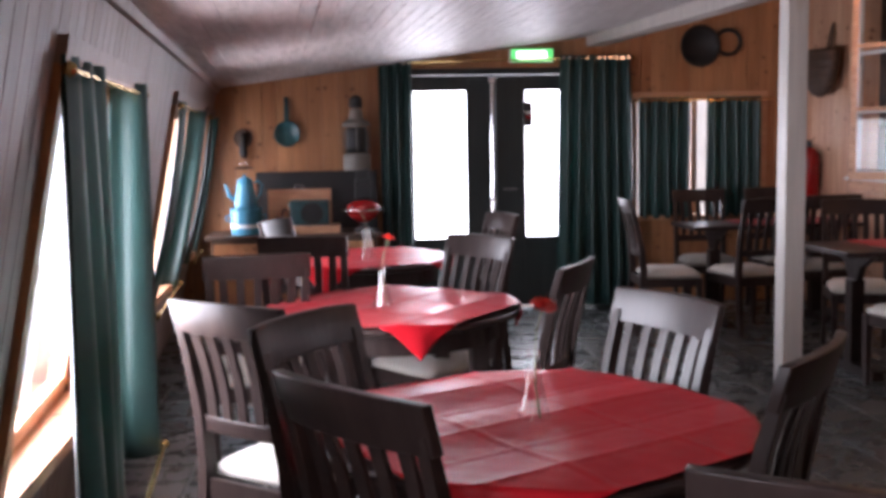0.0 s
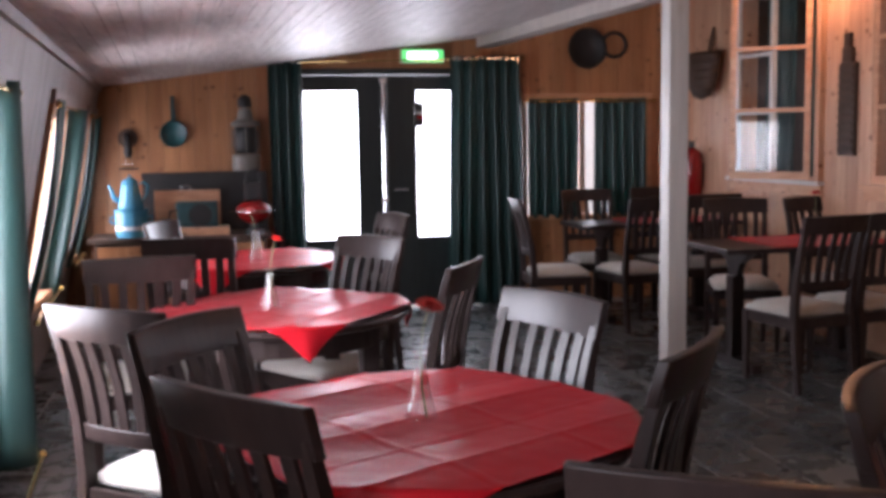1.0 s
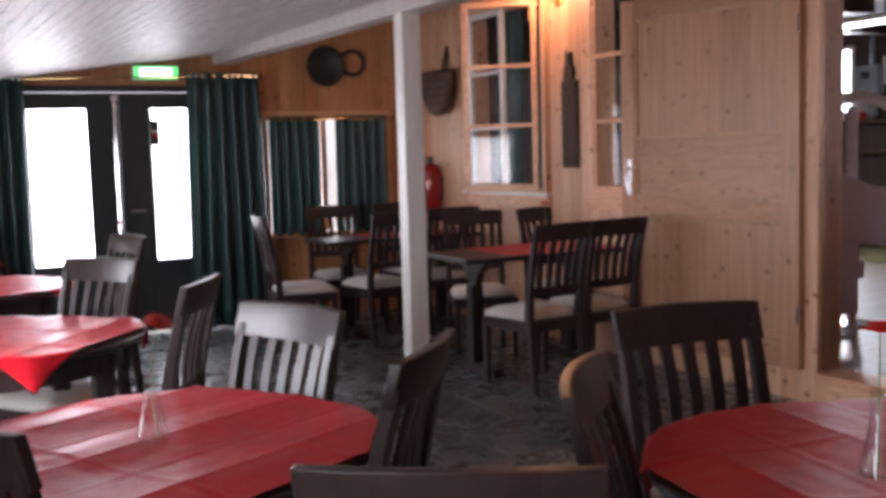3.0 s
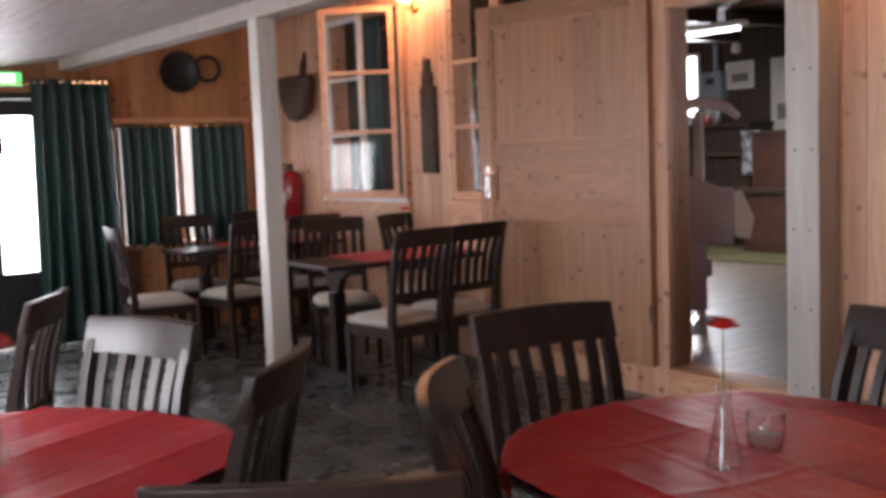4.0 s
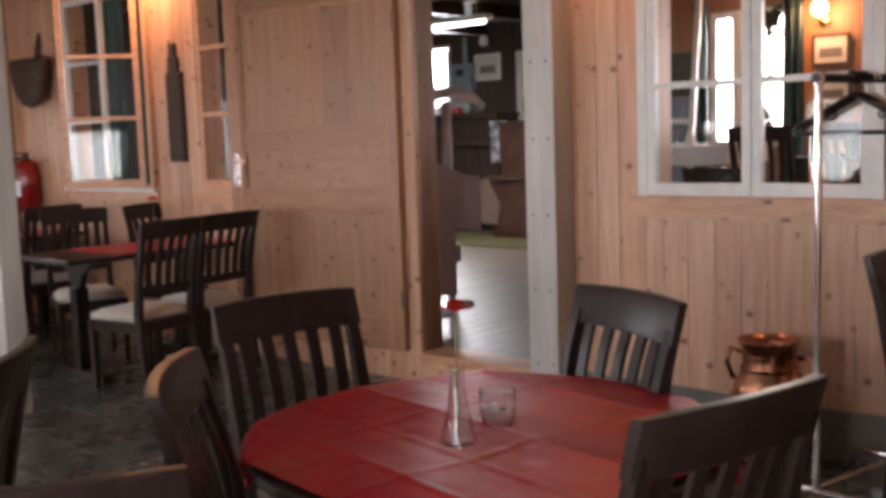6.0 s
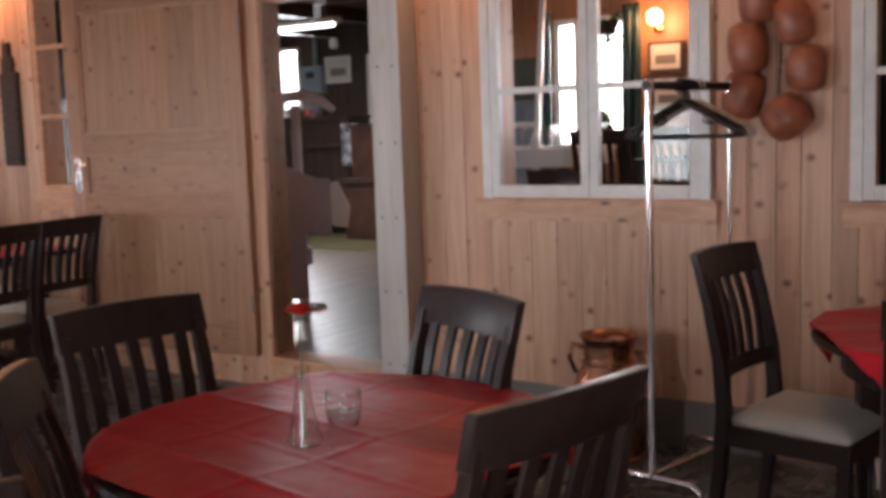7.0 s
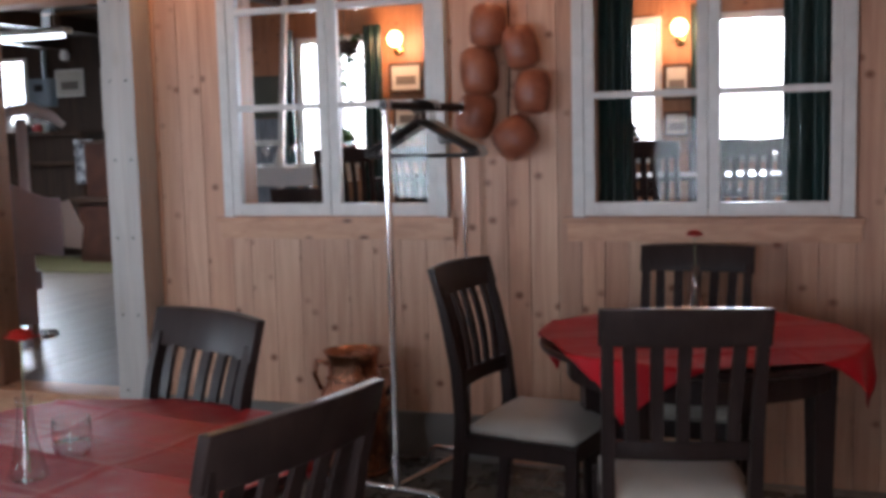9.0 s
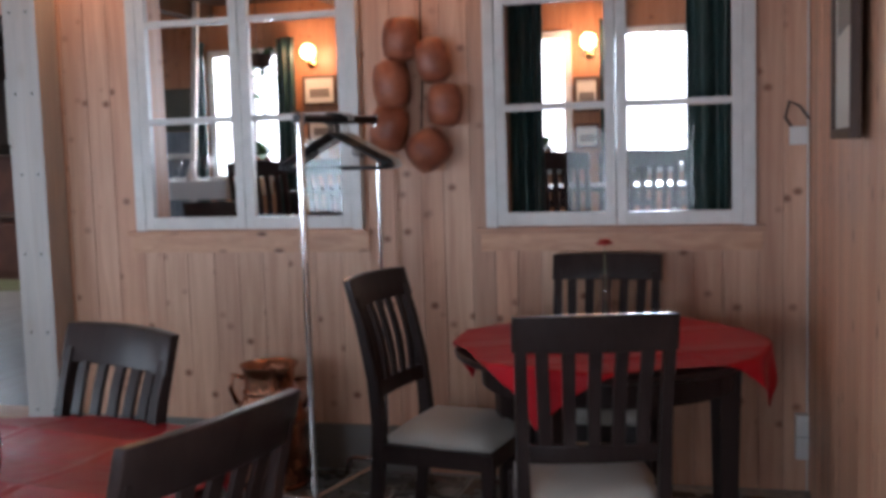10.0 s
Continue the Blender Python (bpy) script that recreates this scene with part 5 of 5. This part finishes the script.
part("rail", boxes((FAR_X - 0.05, FAR_X - 0.0245, 4.20, 4.86, 1.38, 1.43), bevel=0.004), FRAME_WHITE, dado, "white rail")
part("upper_panel", boxes((FAR_X - 0.020, FAR_X - 0.001, 4.20, 4.86, 1.625, 2.0), bevel=0.002), OLIVE, dado, "dark olive panel")
tagged(part("post", boxes((-0.022, 0.022, -0.022, 0.022, 0, 2.30), bevel=0.004), FRAME_WHITE), "slim pale post in the next room", "post", kind="structure").matrix_basis = pose(8.55, 4.12, PLAT, 4, 0, 0)


def plant(x, y, z, size, n, seed, label):
    """A potted plant of many thin curved leaves."""
    rng = random.Random(seed)
    p = thing("potted_plant", label, "plant", pose(x, y, z))
    part("pot", lathe([(0.001, 0), (0.06, 0), (0.085, 0.14), (0.092, 0.15), (0.080, 0.15), (0.001, 0.13)], 20), COPPER, p)
    bm = bmesh.new()
    for k in range(n):
        a, el, ln = rng.uniform(0, 6.283), rng.uniform(0.2, 1.35), size * rng.uniform(0.5, 1.0)
        d = Vector((math.cos(a) * math.cos(el), math.sin(a) * math.cos(el), math.sin(el)))
        s = Vector((-math.sin(a), math.cos(a), 0)) * size * rng.uniform(0.05, 0.1)
        base = Vector((0, 0, 0.14))
        pts = [base + d * ln * u - Vector((0, 0, ln * 0.45 * u * u)) for u in (0.15, 0.55, 0.85, 1.0)]
        l0, l1 = bm.verts.new(pts[0] - s * 0.2), bm.verts.new(pts[0] + s * 0.2)
        m0, m1 = bm.verts.new(pts[1] - s), bm.verts.new(pts[1] + s)
        n0, n1 = bm.verts.new(pts[2] - s * 0.7), bm.verts.new(pts[2] + s * 0.7)
        tip = bm.verts.new(pts[3])
        bm.faces.new((l0, l1, m1, m0))
        bm.faces.new((m0, m1, n1, n0))
        bm.faces.new((n0, n1, tip))
    part("foliage", bm, LEAF, p)


for x, y, z, sz, sd in ((FAR_X - 0.02, 3.55, 1.232, 0.34, 1), (FAR_X - 0.02, 1.12, 1.232, 0.26, 2)):
    part_shelf = boxes((FAR_X - 0.2, FAR_X - 0.021, y - 0.16, y + 0.16, 1.205, 1.231), bevel=0.004)
    tagged(part("window_sill", part_shelf, FRAME_WHITE), "white window shelf carrying a plant", "shelf", kind="structure")
    plant(FAR_X - 0.12, y, z, sz, 70, sd, "leafy green plant in a copper-coloured pot on the sill")
hang = thing("hanging_plant", "leafy trailing plant hanging from the dark ceiling", "plant", pose(7.6, 3.0, 2.02))
part("basket", lathe([(0.001, 0), (0.08, 0.01), (0.12, 0.10), (0.11, 0.10), (0.001, 0.06)], 20), OLD_WOOD, hang)
part("cord", tube([(0, 0, 0.08), (0, 0, 0.68)], 0.004), BLACK, hang)
rng = random.Random(8)
bm = bmesh.new()
for k in range(140):
    a, r, z = rng.uniform(0, 6.283), rng.uniform(0.03, 0.17), rng.uniform(-0.35, 0.16)
    c = Vector((r * math.cos(a), r * math.sin(a), z))
    s = 0.03
    vs = [bm.verts.new(c + Vector((rng.uniform(-s, s), rng.uniform(-s, s), rng.uniform(-s, s)))) for _ in range(4)]
    bm.faces.new(vs)
part("foliage", bm, LEAF, hang)

# ---- the counter at the back wall ----
sideboard = thing("sideboard", "old dark wooden sideboard with a black back panel", "cabinet", pose(0.30, BACK - 0.285, 0))
part("body", boxes((-0.62, 0.62, -0.23, 0.245, 0.06, 0.665), bevel=0.008), OLD_WOOD, sideboard)
part("worktop", boxes((-0.66, 0.66, -0.27, 0.262, 0.667, 0.70), bevel=0.006), OLD_WOOD, sideboard)
part("plinth", boxes((-0.58, 0.58, -0.19, 0.22, 0.0, 0.059)), BLACK_IRON, sideboard)
part("back_panel", boxes((-0.30, 0.66, 0.225, 0.262, 0.702, 1.16), bevel=0.004), BLACK_IRON, sideboard)
for s in (-0.31, 0.31):
    d = part("door", boxes((s - 0.29, s + 0.29, -0.248, -0.231, 0.09, 0.64), bevel=0.005), PINE_RED, sideboard)
    part("knob", lathe([(0.001, 0), (0.012, 0.004), (0.016, 0.018), (0.001, 0.026)], 14, m=pose(s + 0.22 * (-1 if s > 0 else 1), -0.248, 0.42, 90)), BRASS, d)

K = (-0.06, BACK - 0.40)
stove = thing("enamel_pot", "light blue enamel pot under the kettle", "pot", pose(K[0], K[1], 0.7005))
part("body", lathe([(0.001, 0), (0.105, 0), (0.112, 0.01), (0.115, 0.05), (0.118, 0.19), (0.126, 0.20), (0.126, 0.206), (0.001, 0.206)], 32), BLUE, stove, smooth=False)
part("band", lathe([(0.1165, 0.055), (0.119, 0.058), (0.119, 0.078), (0.1165, 0.082)], 32), LINEN, stove, "white painted band")
for s in (-1, 1):
    part("handle", tube([(s * 0.115, 0, 0.15), (s * 0.15, 0, 0.145), (s * 0.15, 0, 0.11), (s * 0.115, 0, 0.105)], 0.007), BLUE, stove)
kettle = thing("coffee_kettle", "tall light blue enamel coffee kettle", "kettle", pose(K[0], K[1], 0.907))
part("body", lathe([(0.001, 0), (0.088, 0), (0.092, 0.01), (0.085, 0.06), (0.062, 0.17), (0.055, 0.20), (0.001, 0.20)], 32), BLUE, kettle, smooth=True)
lid = part("lid", lathe([(0.058, 0.20), (0.056, 0.208), (0.03, 0.228), (0.001, 0.234)], 24), BLUE, kettle, smooth=True)
part("knob", lathe([(0.006, 0.232), (0.012, 0.242), (0.012, 0.25), (0.001, 0.256)], 14), BLUE, lid)
part("spout", tube([(-0.082, 0, 0.06), (-0.118, 0, 0.09), (-0.135, 0, 0.15), (-0.152, 0, 0.18)], [0.022, 0.018, 0.013, 0.011], 12), BLUE, kettle, smooth=True)
part("handle", tube([(0.062, 0, 0.185), (0.10, 0, 0.20), (0.128, 0, 0.17), (0.118, 0, 0.11), (0.085, 0, 0.06)], 0.008, 10), BLUE, kettle, smooth=True)

crate = thing("wooden_box", "shallow pine box leaning on the back panel", "box", pose(0.37, BACK - 0.36, 0.7005))
part("base", boxes((-0.27, 0.28, -0.12, 0.10, 0.0, 0.06), bevel=0.005), PINE_RAIL, crate)
part("back_board", boxes((-0.27, 0.22, 0.101, 0.125, 0.0, 0.33), bevel=0.005), PINE_RAIL, crate)
part("ring_handle", tube([(-0.03 + 0.035 * math.cos(k * 0.524), 0.11, 0.345 + 0.018 * math.sin(k * 0.524)) for k in range(13)], 0.005, 8), CHROME, crate)
roaster = thing("coffee_mill", "old grey-green metal coffee mill with a crank", "coffee mill", pose(0.42, BACK - 0.40, 0.762))
part("body", boxes((-0.15, 0.15, -0.06, 0.06, 0.0, 0.19), bevel=0.02), TEAL, roaster)
part("drum_face", lathe([(0.001, 0), (0.085, 0), (0.085, 0.012), (0.001, 0.012)], 24, m=pose(0.02, -0.061, 0.09, 90)), BLACK_IRON, roaster)
part("crank", tube([(-0.15, 0, 0.12), (-0.20, 0, 0.12), (-0.21, -0.01, 0.06), (-0.26, -0.01, 0.06)], 0.008), BLACK_IRON, roaster)
part("crank_wheel", lathe([(0.03, -0.008), (0.038, -0.008), (0.038, 0.008), (0.03, 0.008), (0.03, -0.008)], 18, m=pose(-0.155, 0, 0.15, 0, 90)), CHROME, roaster)
scale_ = thing("kitchen_scale", "red enamel kitchen scale with dark iron top", "kitchen scale", pose(0.83, BACK - 0.42, 0.7005))
part("foot", lathe([(0.001, 0), (0.08, 0), (0.075, 0.02), (0.03, 0.04), (0.028, 0.07), (0.001, 0.07)], 24), BLACK_IRON, scale_)
part("bowl", lathe([(0.001, 0.07), (0.05, 0.075), (0.11, 0.12), (0.135, 0.17), (0.13, 0.20), (0.09, 0.235), (0.03, 0.25), (0.001, 0.25)], 32), RED_PAINT, scale_, smooth=True)
part("rim", lathe([(0.133, 0.165), (0.17, 0.168), (0.17, 0.176), (0.133, 0.18)], 32), CHROME, scale_)
part("top_fitting", boxes((-0.06, 0.06, -0.05, 0.05, 0.25, 0.40), bevel=0.015), BLACK_IRON, scale_)
part("handle", tube([(-0.04, 0, 0.40), (-0.04, 0, 0.46), (0.04, 0, 0.48), (0.05, 0, 0.40)], 0.01), BLACK_IRON, scale_)

# ---- things on the back wall ----
pan = thing("frying_pan", "small teal enamel pan hanging on the plank wall", "pan", pose(0.255, BACK - 0.002, 1.46))
part("dish", lathe([(0.001, 0), (0.075, 0), (0.085, 0.01), (0.10, 0.035), (0.104, 0.036), (0.10, 0.04), (0.088, 0.016), (0.001, 0.012)], 32, m=pose(0, 0, 0, 90)), TEAL, pan, smooth=True)
part("handle", boxes((-0.017, 0.017, -0.03, -0.015, 0.095, 0.29), bevel=0.006), TEAL, pan)
part("nail", tube([(0, 0.002, 0.275), (0, -0.04, 0.28)], 0.004, 8), BLACK_IRON, pan)
lantern = thing("lantern", "grey metal stable lantern with glass hanging on the wall", "lantern", pose(0.80, BACK - 0.115, 1.165))
part("tank", lathe([(0.001, 0), (0.105, 0), (0.11, 0.01), (0.11, 0.12), (0.10, 0.13), (0.001, 0.13)], 28), GREY_PLINTH, lantern)
# the chimney is plain black
part("glass_chimney", lathe([(0.085, 0.135), (0.098, 0.20), (0.095, 0.30), (0.08, 0.34)], 28), BLACK_IRON, lantern, "black glass chimney", smooth=True)
for k in range(8):
    a = k * math.pi / 4
    part("guard_wire", tube([(0.108 * math.cos(a), 0.108 * math.sin(a), 0.13), (0.108 * math.cos(a), 0.108 * math.sin(a), 0.35)], 0.004, 6), GREY_PLINTH, lantern)
part("hood", lathe([(0.112, 0.345), (0.11, 0.37), (0.06, 0.40), (0.05, 0.47), (0.055, 0.475), (0.001, 0.49)], 28), GREY_PLINTH, lantern)
part("cap", lathe([(0.05, 0.49), (0.055, 0.51), (0.05, 0.56), (0.02, 0.585), (0.001, 0.588)], 24), BLACK_IRON, lantern)
burner = thing("wall_lamp", "old dark oil lamp on a wall bracket", "lamp", pose(-0.09, BACK - 0.07, 1.19))
part("bracket", boxes((-0.07, 0.07, -0.05, 0.068, 0.0, 0.012), bevel=0.003), OLD_WOOD, burner)
part("bowl", lathe([(0.001, 0.013), (0.03, 0.013), (0.05, 0.04), (0.05, 0.07), (0.02, 0.09), (0.001, 0.09)], 24), GLASS, burner, smooth=True)
part("reflector", lathe([(0.001, 0), (0.07, 0.006), (0.075, 0.012), (0.001, 0.014)], 24, m=pose(0, 0.05, 0.24, 90)), OLD_WOOD, burner)
part("chimney", lathe([(0.022, 0.09), (0.034, 0.13), (0.026, 0.2), (0.02, 0.28)], 20), BLACK_IRON, burner, smooth=True)

wok = thing("iron_pot", "black iron pan with a ring handle hung on the wall", "pan", pose(3.63, BACK - 0.003, 2.12))
part("dish", lathe([(0.001, 0), (0.10, 0), (0.14, 0.02), (0.165, 0.06), (0.172, 0.062), (0.168, 0.068), (0.135, 0.03), (0.001, 0.012)], 36, m=pose(0, 0, 0, 90)), BLACK_IRON, wok, smooth=True)
part("ring_handle", tube([(0.245 + 0.105 * math.cos(math.radians(a)), -0.035, 0.03 + 0.10 * math.sin(math.radians(a))) for a in range(150, -151, -20)], 0.016, 10), BLACK_IRON, wok, smooth=True)

# ---- things on the side wall ----
basket = thing("hanging_basket", "dark woven half-round basket hung by a handle", "basket", pose(SIDE, 7.62, 2.04, 0, 0, -90))
part("bowl", lathe([(0.24, 0.0), (0.238, -0.08), (0.222, -0.17), (0.185, -0.26), (0.12, -0.33), (0.05, -0.362), (0.001, -0.366)], 24, m=pose(0, -0.12, 0) @ Matrix.Diagonal((1, 0.42, 1, 1))), OLD_WOOD, basket, smooth=True)
for k in range(6):
    z = -0.03 - 0.06 * k
    r = (0.241, 0.239, 0.226, 0.207, 0.178, 0.12)[k]
    part("weave_band", lathe([(r, z - 0.014), (r + 0.006, z), (r, z + 0.014)], 24, m=pose(0, -0.12, 0) @ Matrix.Diagonal((1, 0.42, 1, 1))), OLD_WOOD, basket)
part("handle", tube([(-0.03, -0.05, 0.0), (-0.025, -0.03, 0.12), (0, -0.02, 0.20), (0.025, -0.03, 0.12), (0.03, -0.05, 0.0)], 0.012, 8), OLD_WOOD, basket)

ext = thing("fire_extinguisher", "red fire extinguisher hung on the pine wall", "fire extinguisher", pose(SIDE - 0.095, 7.82, 0.86))
part("cylinder", lathe([(0.001, 0), (0.078, 0), (0.085, 0.01), (0.085, 0.34), (0.07, 0.39), (0.03, 0.42), (0.001, 0.42)], 28), RED_PAINT, ext, smooth=True)
part("valve", lathe([(0.02, 0.42), (0.022, 0.46), (0.001, 0.465)], 16), BLACK, ext)
part("lever", boxes((-0.09, 0.02, -0.012, 0.012, 0.46, 0.475), bevel=0.004), BLACK, ext)
part("hose", tube([(-0.02, 0, 0.44), (-0.09, 0.03, 0.42), (-0.105, 0.05, 0.25), (-0.09, 0.05, 0.08)], 0.011, 10), BLACK, ext, smooth=True)
part("label_plate", boxes((-0.087, -0.0845, -0.04, 0.04, 0.13, 0.25)), WHITE, ext)
part("wall_bracket", boxes((0.07, 0.094, -0.03, 0.03, 0.1, 0.3)), BLACK_IRON, ext)

carved = thing("carved_board", "dark carved wooden board with rows of notches", "wall ornament", pose(SIDE - 0.001, 5.87, 1.24, 0, 0, -90))
part("board", boxes((-0.085, 0.085, -0.028, 0, 0.0, 0.60), (-0.06, 0.045, -0.028, 0, 0.60, 0.70), (-0.045, 0.02, -0.028, 0, 0.70, 0.79), bevel=0.008), OLD_WOOD, carved)
for k in range(11):
    part("carved_rib", boxes((-0.075, 0.075, -0.040, -0.0285, 0.03 + 0.052 * k, 0.055 + 0.052 * k), bevel=0.004), OLD_WOOD, carved)

gourds = thing("gourd_string", "string of glossy red-brown dried gourds hung in a ring", "wall ornament", pose(SIDE, 1.0, 1.65))
rng = random.Random(11)
for dy, dz, h, w, tilt in ((0.034, 0.193, 0.092, 0.083, 5), (0.080, 0.011, 0.104, 0.085, -5), (0.099, -0.170, 0.098, 0.088, 12),
                           (-0.109, 0.101, 0.094, 0.078, -14), (-0.157, -0.080, 0.094, 0.080, 4), (-0.078, -0.262, 0.084, 0.096, -38)):
    prof = [(0.001, -h), (w * 0.55, -h * 0.97), (w * 0.86, -h * 0.8), (w, -h * 0.3), (w * 0.99, h * 0.35), (w * 0.84, h * 0.8), (w * 0.5, h * 0.97), (0.001, h)]
    part("gourd", lathe(prof, 24, m=pose(-0.07, dy * 0.94 + 0.012, dz, tilt) @ Matrix.Diagonal((0.82, 0.92, 0.96, 1))), SAUSAGE, gourds, smooth=True)
part("cord", tube([(-0.012, -0.03, 0.55), (-0.02, -0.03, 0.25), (-0.02, -0.03, 0.0), (-0.02, -0.02, -0.2)], 0.004, 8), OLD_WOOD, gourds)

socket = thing("wall_socket", "white double power socket low on the wall", "socket", pose(SIDE - 0.0005, -0.530, 0.225, 0, 0, -90))
for s in (-0.045, 0.045):
    p = part("plate", boxes((-0.024, 0.026, -0.04, 0, s - 0.044, s + 0.044), bevel=0.006), WHITE, socket)
    part("outlet", lathe([(0.001, 0), (0.02, 0), (0.02, 0.002), (0.001, 0.002)], 16, m=pose(0, -0.040, s, 90)), WHITE, p)
device = thing("wall_transmitter", "small white wall device with a looped black cable", "wall device", pose(SIDE - 0.0005, -0.522, 1.40, 0, 0, -90))
part("case", boxes((-0.04, 0.03, -0.04, 0, -0.035, 0.035), bevel=0.006), WHITE, device)
part("cable", tube([(-0.03, -0.02, 0.03), (-0.055, -0.02, 0.07), (-0.04, -0.02, 0.13), (0.0, -0.01, 0.11), (0.035, -0.01, 0.06)], 0.005, 8), BLACK, device)
tagged(part("cable_conduit", tube([(SIDE - 0.004, -0.552, 0.0), (SIDE - 0.004, -0.552, 2.55)], 0.0035, 8), WHITE), "thin white cable run up the wall corner", "cable", kind="structure")

# ---- coat rack and milk can ----
rack = thing("coat_rack", "chrome garment rack on tubular feet", "coat rack")
part("pole", tube([(4.14, 1.24, 0.07), (4.14, 1.24, 1.50)], 0.013), CHROME, rack)
part("pole", tube([(4.68, 1.14, 0.07), (4.68, 1.14, 1.50)], 0.009), CHROME, rack)
part("rail", tube([(4.12, 1.244, 1.515), (4.70, 1.137, 1.515)], 0.017), BLACK, rack, "dark rail")
for x, y in ((4.14, 1.24), (4.68, 1.14)):
    part("joint", lathe([(0.001, -0.02), (0.02, -0.02), (0.02, 0.025), (0.001, 0.03)], 16, m=pose(x, y, 1.51)), CHROME, rack)
    part("foot", tube([(x + 0.03, y + 0.20, 0.012), (x + 0.03, y + 0.19, 0.06), (x + 0.02, y + 0.16, 0.075), (x, y, 0.075), (x - 0.02, y - 0.16, 0.075), (x - 0.03, y - 0.19, 0.06), (x - 0.03, y - 0.20, 0.012)], 0.013, 10), CHROME, rack, smooth=True)
part("base_bar", tube([(4.14, 1.24, 0.085), (4.68, 1.14, 0.085)], 0.010), CHROME, rack)


def hanger(u, mat, turn, label):
    x, y = 4.14 + 0.54 * u, 1.24 - 0.1 * u
    h = thing("coat_hanger", label, "coat hanger", pose(x, y, 1.515, 0, 0, turn), group="coat hangers")
    part("hook", tube([(0.022 * math.cos(math.radians(a)), 0, 0.022 * math.sin(math.radians(a))) for a in range(200, -91, -24)] + [(0, 0, -0.06)], 0.0045, 8), mat, h)
    part("frame", tube([(0, 0, -0.055), (0.09, 0, -0.106), (0.195, 0, -0.165), (0.205, 0, -0.185), (0.19, 0, -0.19), (-0.19, 0, -0.19), (-0.205, 0, -0.185), (-0.195, 0, -0.165), (-0.09, 0, -0.106), (0, 0, -0.055)], 0.0075, 8), mat, h, smooth=True)
    for s in (-1, 1):
        part("notch", tube([(s * 0.10, 0, -0.10), (s * 0.085, 0, -0.13), (s * 0.10, 0, -0.145)], 0.004, 6), mat, h)
    return h


for u, tw in ((0.36, 98), (0.40, 101), (0.44, 97), (0.48, 103)):
    hanger(u, BLACK, tw, "black plastic coat hanger on the rack")
for u, tw in ((0.55, 101), (0.60, 98)):
    hanger(u, CREAM, tw, "cream wooden coat hanger on the rack")

can = thing("milk_can", "polished copper milk can standing on the floor", "milk can", pose(4.52, 1.60, 0.0))
part("body", lathe([(0.001, 0), (0.142, 0), (0.147, 0.02), (0.145, 0.29), (0.136, 0.34), (0.116, 0.385), (0.106, 0.41), (0.105, 0.47), (0.110, 0.495), (0.121, 0.508), (0.123, 0.516), (0.114, 0.514), (0.098, 0.47), (0.098, 0.41), (0.001, 0.30)], 40), COPPER, can, smooth=True)
for z, r in ((0.285, 0.147), (0.405, 0.110), (0.01, 0.147)):
    part("band", lathe([(r, z - 0.012), (r + 0.006, z - 0.008), (r + 0.006, z + 0.008), (r, z + 0.012)], 40), COPPER, can, smooth=True)
for s in (-1, 1):
    part("handle", tube([(0, s * 0.12, 0.45), (0, s * 0.17, 0.46), (0, s * 0.185, 0.40), (0, s * 0.155, 0.335)], 0.011, 10), COPPER, can, smooth=True)


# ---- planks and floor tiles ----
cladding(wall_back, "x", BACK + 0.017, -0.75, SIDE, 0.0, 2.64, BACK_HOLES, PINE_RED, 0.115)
cladding(wall_side, "y", SIDE + 0.017, NEAR, BACK, 0.0, 2.66, SIDE_HOLES, PINE, 0.118)
cladding(wall_near, "x", NEAR - 0.017, -1.05, SIDE + 0.16, 0.0, 2.66, [], PINE, 0.118, sign=1)
bm = bmesh.new()
box(bm, -0.5, 0.5, -0.5, 0.5, -0.5, 0.5)
for v in bm.verts:
    if v.co.z > 0:
        v.co.x *= 0.985
        v.co.y *= 0.985
TILE = finish(bm, "tile", SLATE)
rng = random.Random(4)
x = -1.02
col = 0
while x < SIDE - 0.02:
    x2 = min(SIDE, x + 0.325)
    y = NEAR - (0.27 if col % 2 else 0.0)
    while y < BACK - 0.02:
        y2 = min(BACK, y + 0.54)
        ya = max(y, NEAR)
        ob = new("tile", TILE)
        ob.parent = floor
        ob.matrix_basis = Matrix.Translation(((x + x2) / 2, (ya + y2) / 2, -0.008 + rng.uniform(-0.001, 0.0008))) @ pose(0, 0, 0, rng.uniform(-0.12, 0.12), rng.uniform(-0.12, 0.12)) @ Matrix.Diagonal((x2 - x - 0.010, y2 - ya - 0.010, 0.016, 1))
        y = y2
    x = x2
    col += 1

# the side wall and the room behind it stand two degrees askew to the rest
SWING = Matrix.Translation((SIDE, 2.0, 0)) @ pose(0, 0, 0, 0, 0, 2.24) @ Matrix.Translation((-SIDE, -2.0, 0))


def centre_x(ob):
    xs = []
    for o in (ob, *ob.children_recursive):
        if o.type == "MESH":
            c = sum((Vector(v) for v in o.bound_box), Vector()) / 8
            m = o.matrix_basis
            up = o.parent
            while up:
                m = up.matrix_basis @ m
                up = up.parent
            xs.append((m @ c).x)
    return sum(xs) / len(xs) if xs else ob.matrix_basis.translation.x


for ob in [o for o in scene.objects if o.parent is None and o.type != "CAMERA"]:
    if ob.name.startswith(("ground", "backdrop", "sun", "dining_chair", "milk_can", "coat")) and centre_x(ob) < SIDE + 0.3:
        continue
    if centre_x(ob) > SIDE - (0.26 if ob.type == "LIGHT" else 0.17):
        ob.matrix_basis = SWING @ ob.matrix_basis
